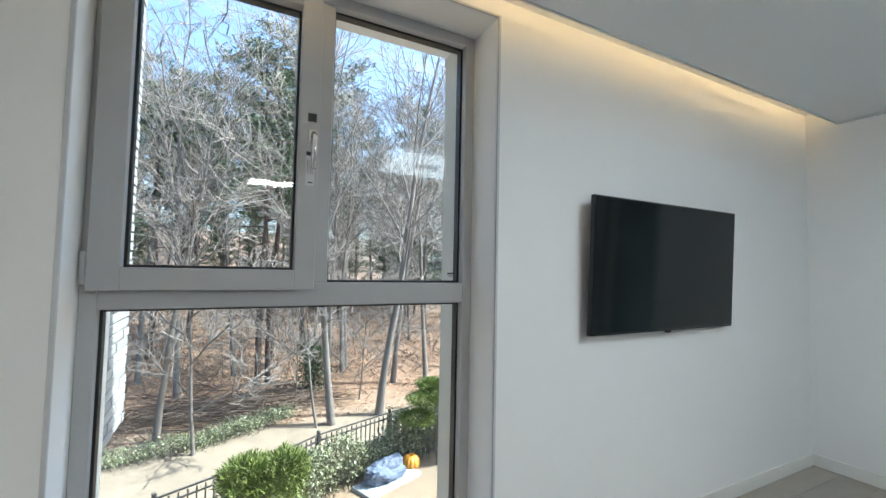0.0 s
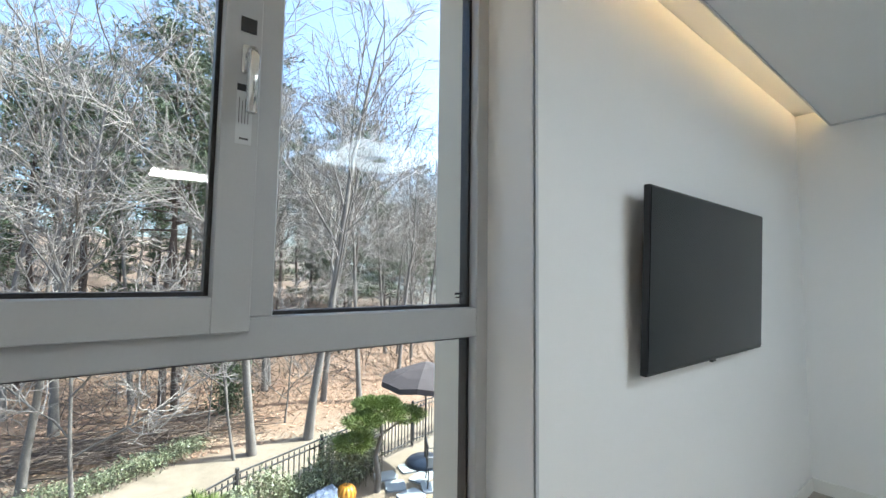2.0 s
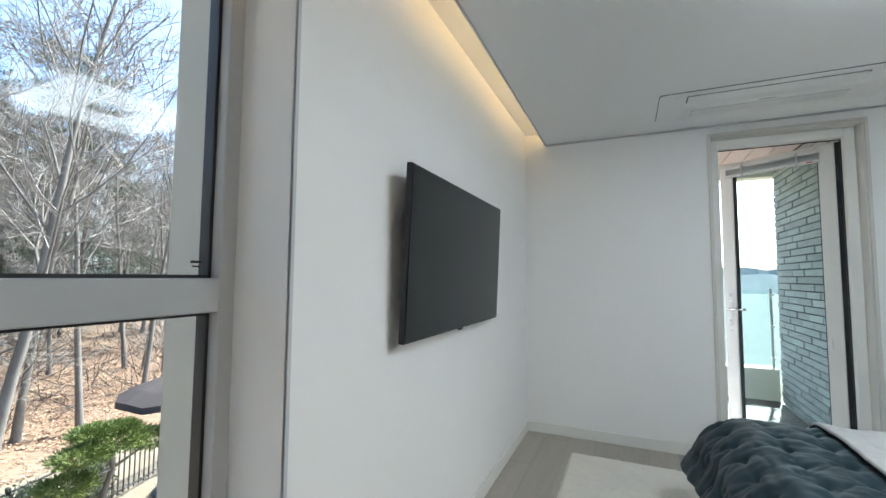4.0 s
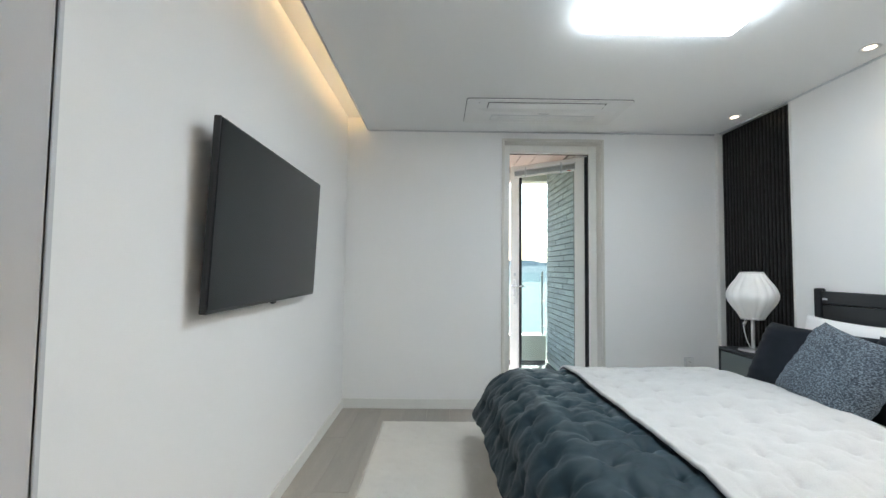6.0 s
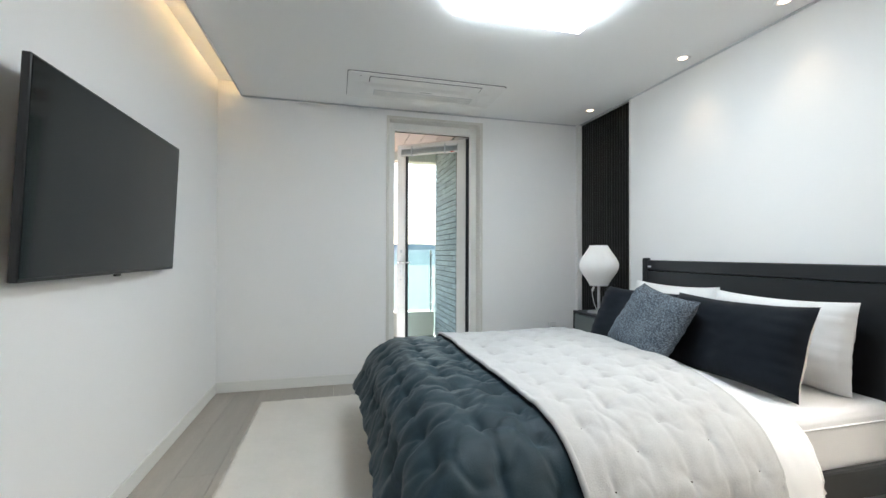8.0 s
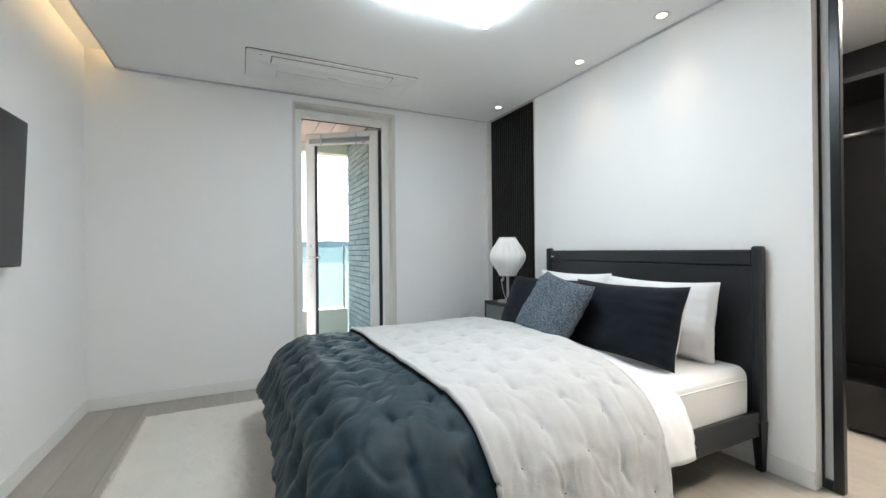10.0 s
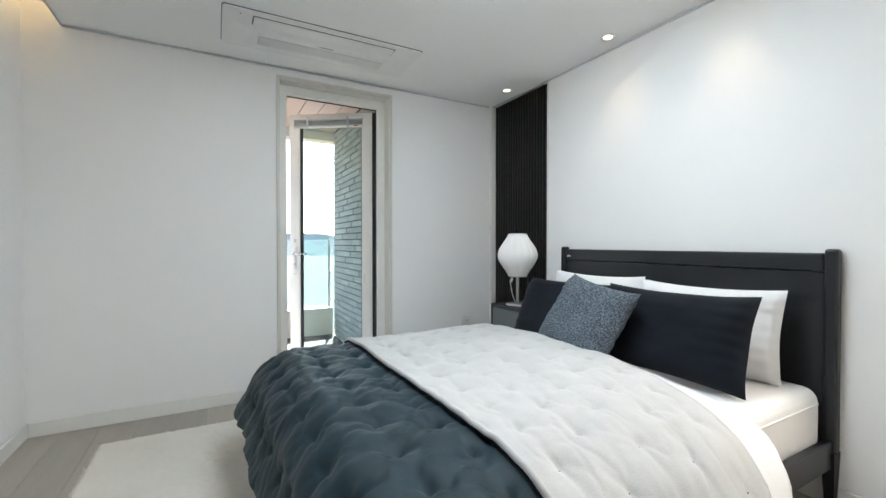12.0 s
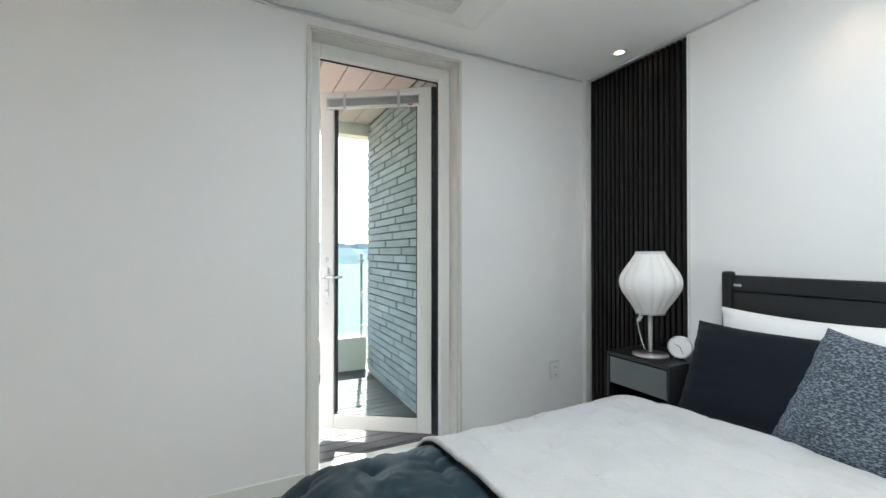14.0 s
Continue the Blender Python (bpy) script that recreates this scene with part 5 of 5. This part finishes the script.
for (xa, ya), (xb, yb) in zip(FENCE, FENCE[1:]):
    L = math.hypot(xb - xa, yb - ya)
    ang = math.degrees(math.atan2(yb - ya, xb - xa))
    n = max(1, round(L / 1.5))
    for k in range(n):
        t = k / n
        o = _post if _np == 0 else new("post", _post.data)
        o.parent, o.matrix_basis, _np = fe, pose(xa + (xb - xa) * t, ya + (yb - ya) * t, 0, 0, 0, ang), _np + 1
    m = int(L / 0.125)
    for k in range(m):
        t = (k + 0.5) / m
        o = _pick if _nk == 0 else new("picket", _pick.data)
        o.parent, o.matrix_basis, _nk = fe, pose(xa + (xb - xa) * t, ya + (yb - ya) * t, 0, 0, 0, ang), _nk + 1
    for z in (0.14, 0.98, 1.10):
        part("rail", box(0, L, -0.014, 0.014, z, z + 0.03, 0.003), IRON, fe).matrix_basis = pose(xa, ya, 0, 0, 0, ang)


def hedge(name, label, line, width, height, n, seed, size=0.05, mat=HEDGE):
    rng = random.Random(seed)
    m, st = Mesh(), Mesh()
    for _ in range(n):
        i = rng.randrange(len(line) - 1)
        t = rng.random()
        x = line[i][0] + (line[i + 1][0] - line[i][0]) * t
        y = line[i][1] + (line[i + 1][1] - line[i][1]) * t
        hgt = height * (0.75 + 0.45 * noise.noise(Vector((x * 1.4, y * 1.4, seed))))
        p = Vector((x + rng.gauss(0, width * 0.4), y + rng.gauss(0, width * 0.4), ground_z(x, y) + hgt * rng.random() ** 0.7))
        d = Vector((rng.gauss(0, 1), rng.gauss(0, 1), rng.gauss(0.4, 0.8))).normalized()
        s = d.cross(Vector((rng.gauss(0, 1), rng.gauss(0, 1), rng.gauss(0, 1)))).normalized() * size * 0.34
        e = d * size * rng.uniform(0.8, 1.5)
        m.quad(p, p + e * 0.5 + s, p + e, p + e * 0.5 - s)
        if rng.random() < 0.03:
            g = Vector((p.x, p.y, ground_z(x, y)))
            st.tube([g, p], [0.007, 0.003], 3)
    t = thing(name, label, "hedge", kind="stuff")
    m.link("leaves", mat, t)
    st.link("stems", BARK, t)


hedge("fence_hedge", "loose evergreen shrub hedge along the fence", ((0.4, 7.45), (1.3, 8.02), (2.05, 8.52), (3.8, 9.15), (5.2, 9.6)), 0.30, 1.25, 17000, 3, 0.055)
hedge("shrub_row", "low row of evergreen shrubs at the wood's edge", ((-2.4, 11.5), (-0.5, 11.9), (0.8, 12.4), (2.0, 13.2)), 0.42, 0.50, 6500, 8, 0.05)
hedge("evergreen_shrub", "small feathery evergreen shrub among the trunks", ((2.7, 15.0), (3.3, 15.2)), 0.5, 2.3, 1700, 14, 0.09, NEEDLES)


def garden_pine(name, label, at, pads, trunk, n, size):
    rng = random.Random(len(pads) * 7 + n)
    t = thing(name, label, "tree", at)
    if trunk:
        w = Mesh()
        w.tube([Vector(p) for p in trunk], [0.075 - 0.045 * i / (len(trunk) - 1) for i in range(len(trunk))], 9)
        for (x, y, z, rx, ry, rz) in pads:
            k = min(range(len(trunk)), key=lambda i: (Vector(trunk[i]) - Vector((x, y, z))).length)
            w.tube([Vector(trunk[k]), Vector((x, y, z - rz * 0.4))], [0.03, 0.012], 5)
        w.link("trunk", BARK, t, smooth=True)
    for x, y, z, rx, ry, rz in pads:
        m = Mesh()
        for _ in range(n):
            d = Vector((rng.gauss(0, 1), rng.gauss(0, 1), rng.gauss(0.25, 1))).normalized()
            r = rng.uniform(0.55, 1.0)
            lump = 1 + 0.28 * noise.noise(d * 2.6 + Vector((x, y, z)))
            p = Vector((x + d.x * rx * r * lump, y + d.y * ry * r * lump, z + d.z * rz * r * lump))
            o = (d + Vector((rng.gauss(0, 0.5), rng.gauss(0, 0.5), rng.gauss(0.35, 0.4)))).normalized()
            s = o.cross(Vector((rng.gauss(0, 1), rng.gauss(0, 1), rng.gauss(0, 1)))).normalized() * size * 0.10
            m.tri(p - s, p + s, p + o * size)
        m.link("needle_pad", NEEDLES_LIGHT, t)


garden_pine("round_pine_bush", "rounded yellow-green clipped pine bush", (0.85, 7.1, GZ), ((0, 0, 0.9, 0.62, 0.55, 0.62), (-0.25, 0.05, 1.25, 0.40, 0.36, 0.34), (0.30, 0.0, 1.28, 0.38, 0.36, 0.32)), ((0, 0, 0), (0, 0, 0.9)), 4200, 0.10)
garden_pine("cloud_pine", "cloud-pruned garden pine with green needle pads", (4.75, 8.75, GZ - 0.22), ((0.10, 0, 1.86, 0.62, 0.55, 0.15), (-0.42, -0.1, 1.80, 0.42, 0.40, 0.14), (0.72, 0.0, 1.70, 0.44, 0.42, 0.15), (-0.60, -0.12, 1.42, 0.42, 0.38, 0.17), (-0.18, 0.1, 2.06, 0.34, 0.32, 0.11), (0.22, 0.08, 2.02, 0.30, 0.28, 0.10)),
            ((0, 0, 0), (0.05, 0, 0.5), (-0.02, 0.03, 0.95), (0.10, 0, 1.4), (0.04, 0, 1.9)), 2600, 0.085)

STONE = material("blue_grey_rock", (0.10, 0.13, 0.19), 0.8, vary=0.45, scale=6, fine=30, bump=0.9)
PALE = material("pale_stone", (0.30, 0.335, 0.36), 0.8, vary=0.08, scale=6)
b = bmesh.new()
bmesh.ops.create_icosphere(b, subdivisions=4, radius=1)
for v in b.verts:
    k = 1 + 0.30 * noise.noise(v.co * 1.6) + 0.14 * noise.noise(v.co * 5)
    v.co = Vector((v.co.x * 0.52 * k, v.co.y * 0.24 * k, max(-0.05, v.co.z * 0.30 * k + 0.10)))
rk = thing("garden_rock", "rough dark blue-grey rock on a pale slab", "rock", (3.42, 8.50, GZ + 0.12), 22)
part("rock", b, STONE, rk, smooth=False)
sl = thing("stone_slab", "flat pale stone slab in the garden", "slab", (3.42, 8.45, GZ), 22)
part("slab", box(-0.72, 0.72, -0.30, 0.30, -0.03, 0.075, 0.015, 2), PALE, sl)
pk = thing("pumpkin", "ribbed orange-yellow pumpkin on the soil", "pumpkin", (4.10, 8.82, GZ))
ORANGE = material("pumpkin_skin", (0.62, 0.27, 0.03), 0.45, vary=0.12, scale=8)
part("fruit", lathe([(0.03, 0.02), (0.12, 0.0), (0.19, 0.06), (0.21, 0.14), (0.18, 0.24), (0.10, 0.30), (0.03, 0.285)], 60, 12, 0.14), ORANGE, pk, smooth=True)
part("stalk", tube([(0, 0, 0.28), (0.02, 0, 0.34), (0.05, 0, 0.37)], [0.018, 0.014, 0.017], 7), BARK, pk)

# ---- terrace with parasol and chair ----
PARASOL = material("dark_parasol_cloth", (0.055, 0.045, 0.045), 0.85, vary=0.1, scale=8)
WICKER = material("dark_wicker", (0.03, 0.035, 0.04), 0.6, vary=0.3, scale=40)
BLUE_TUB = material("dark_blue_plastic", (0.02, 0.03, 0.05), 0.3, vary=0.1)
um = thing("parasol", "open dark brown garden parasol on a round base", "parasol", (6.35, 9.25, GZ))
part("pole", tube([(0, 0, 0.10), (0, 0, 2.50)], 0.022, 10), IRON, um, smooth=True)
part("base", lathe([(0.46, 0), (0.48, 0.05), (0.42, 0.12), (0.05, 0.16)], 32), BLUE_TUB, um, "round dark water-filled base", smooth=True)
b = bmesh.new()
apex = b.verts.new((0, 0, 2.48))
rings = [[b.verts.new((r * math.cos(a), r * math.sin(a), z - 0.05 * (k % 2) * r / 1.1)) for k in range(16) for a in (2 * math.pi * k / 16,)] for r, z in ((0.36, 2.38), (0.78, 2.24), (1.10, 2.08), (1.11, 1.96))]
for i in range(16):
    b.faces.new((apex, rings[0][i], rings[0][(i + 1) % 16]))
    for lo, hi in zip(rings, rings[1:]):
        b.faces.new((lo[i], lo[(i + 1) % 16], hi[(i + 1) % 16], hi[i]))
part("canopy", b, PARASOL, um)
for k in range(8):
    a = 2 * math.pi * k / 8
    part("rib", tube([(0.02 * math.cos(a), 0.02 * math.sin(a), 2.44), (1.08 * math.cos(a), 1.08 * math.sin(a), 2.05)], 0.008, 5), IRON, um)
ch = thing("garden_chair", "dark woven garden chair with slim metal legs", "chair", (6.0, 8.25, GZ + 0.035), 60)
part("seat", box(-0.25, 0.25, -0.25, 0.25, 0.41, 0.44, 0.01), WICKER, ch)
part("backrest", box(-0.25, 0.25, 0.23, 0.26, 0.46, 0.92, 0.01), WICKER, ch)
for x in (-0.24, 0.24):
    part("armrest", tube([(x, -0.24, 0.43), (x, -0.24, 0.64), (x, 0.25, 0.66)], 0.014, 7), STEEL, ch)
    for y in (-0.23, 0.24):
        part("leg", tube([(x * 0.9, y * 0.9, 0.42), (x, y, 0.0)], 0.014, 7), IRON, ch)
pv = tagged(new("pavement"), "pale irregular flagstones of the terrace", "pavement", kind="structure")
for i in range(7):
    for j in range(6):
        x, y = 5.25 + 0.56 * i + _rng.uniform(-0.06, 0.06), 6.6 + 0.52 * j + _rng.uniform(-0.05, 0.05)
        b = rounded_plate(-_rng.uniform(0.20, 0.26), _rng.uniform(0.20, 0.26), -_rng.uniform(0.19, 0.24), _rng.uniform(0.19, 0.24), -0.02, 0.035, 0.07, seg=2)
        part("flagstone", b, PALE, pv).matrix_basis = pose(x, y, GZ, 0, 0, _rng.uniform(-25, 25))

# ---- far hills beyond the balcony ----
# distance haze is mixed into the woods' colour; the air is clear
HILL = material("haze_tinted_woods", (0.20, 0.225, 0.22), 1.0, vary=0.2, scale=0.03, fine=0.4, spec=0.1)
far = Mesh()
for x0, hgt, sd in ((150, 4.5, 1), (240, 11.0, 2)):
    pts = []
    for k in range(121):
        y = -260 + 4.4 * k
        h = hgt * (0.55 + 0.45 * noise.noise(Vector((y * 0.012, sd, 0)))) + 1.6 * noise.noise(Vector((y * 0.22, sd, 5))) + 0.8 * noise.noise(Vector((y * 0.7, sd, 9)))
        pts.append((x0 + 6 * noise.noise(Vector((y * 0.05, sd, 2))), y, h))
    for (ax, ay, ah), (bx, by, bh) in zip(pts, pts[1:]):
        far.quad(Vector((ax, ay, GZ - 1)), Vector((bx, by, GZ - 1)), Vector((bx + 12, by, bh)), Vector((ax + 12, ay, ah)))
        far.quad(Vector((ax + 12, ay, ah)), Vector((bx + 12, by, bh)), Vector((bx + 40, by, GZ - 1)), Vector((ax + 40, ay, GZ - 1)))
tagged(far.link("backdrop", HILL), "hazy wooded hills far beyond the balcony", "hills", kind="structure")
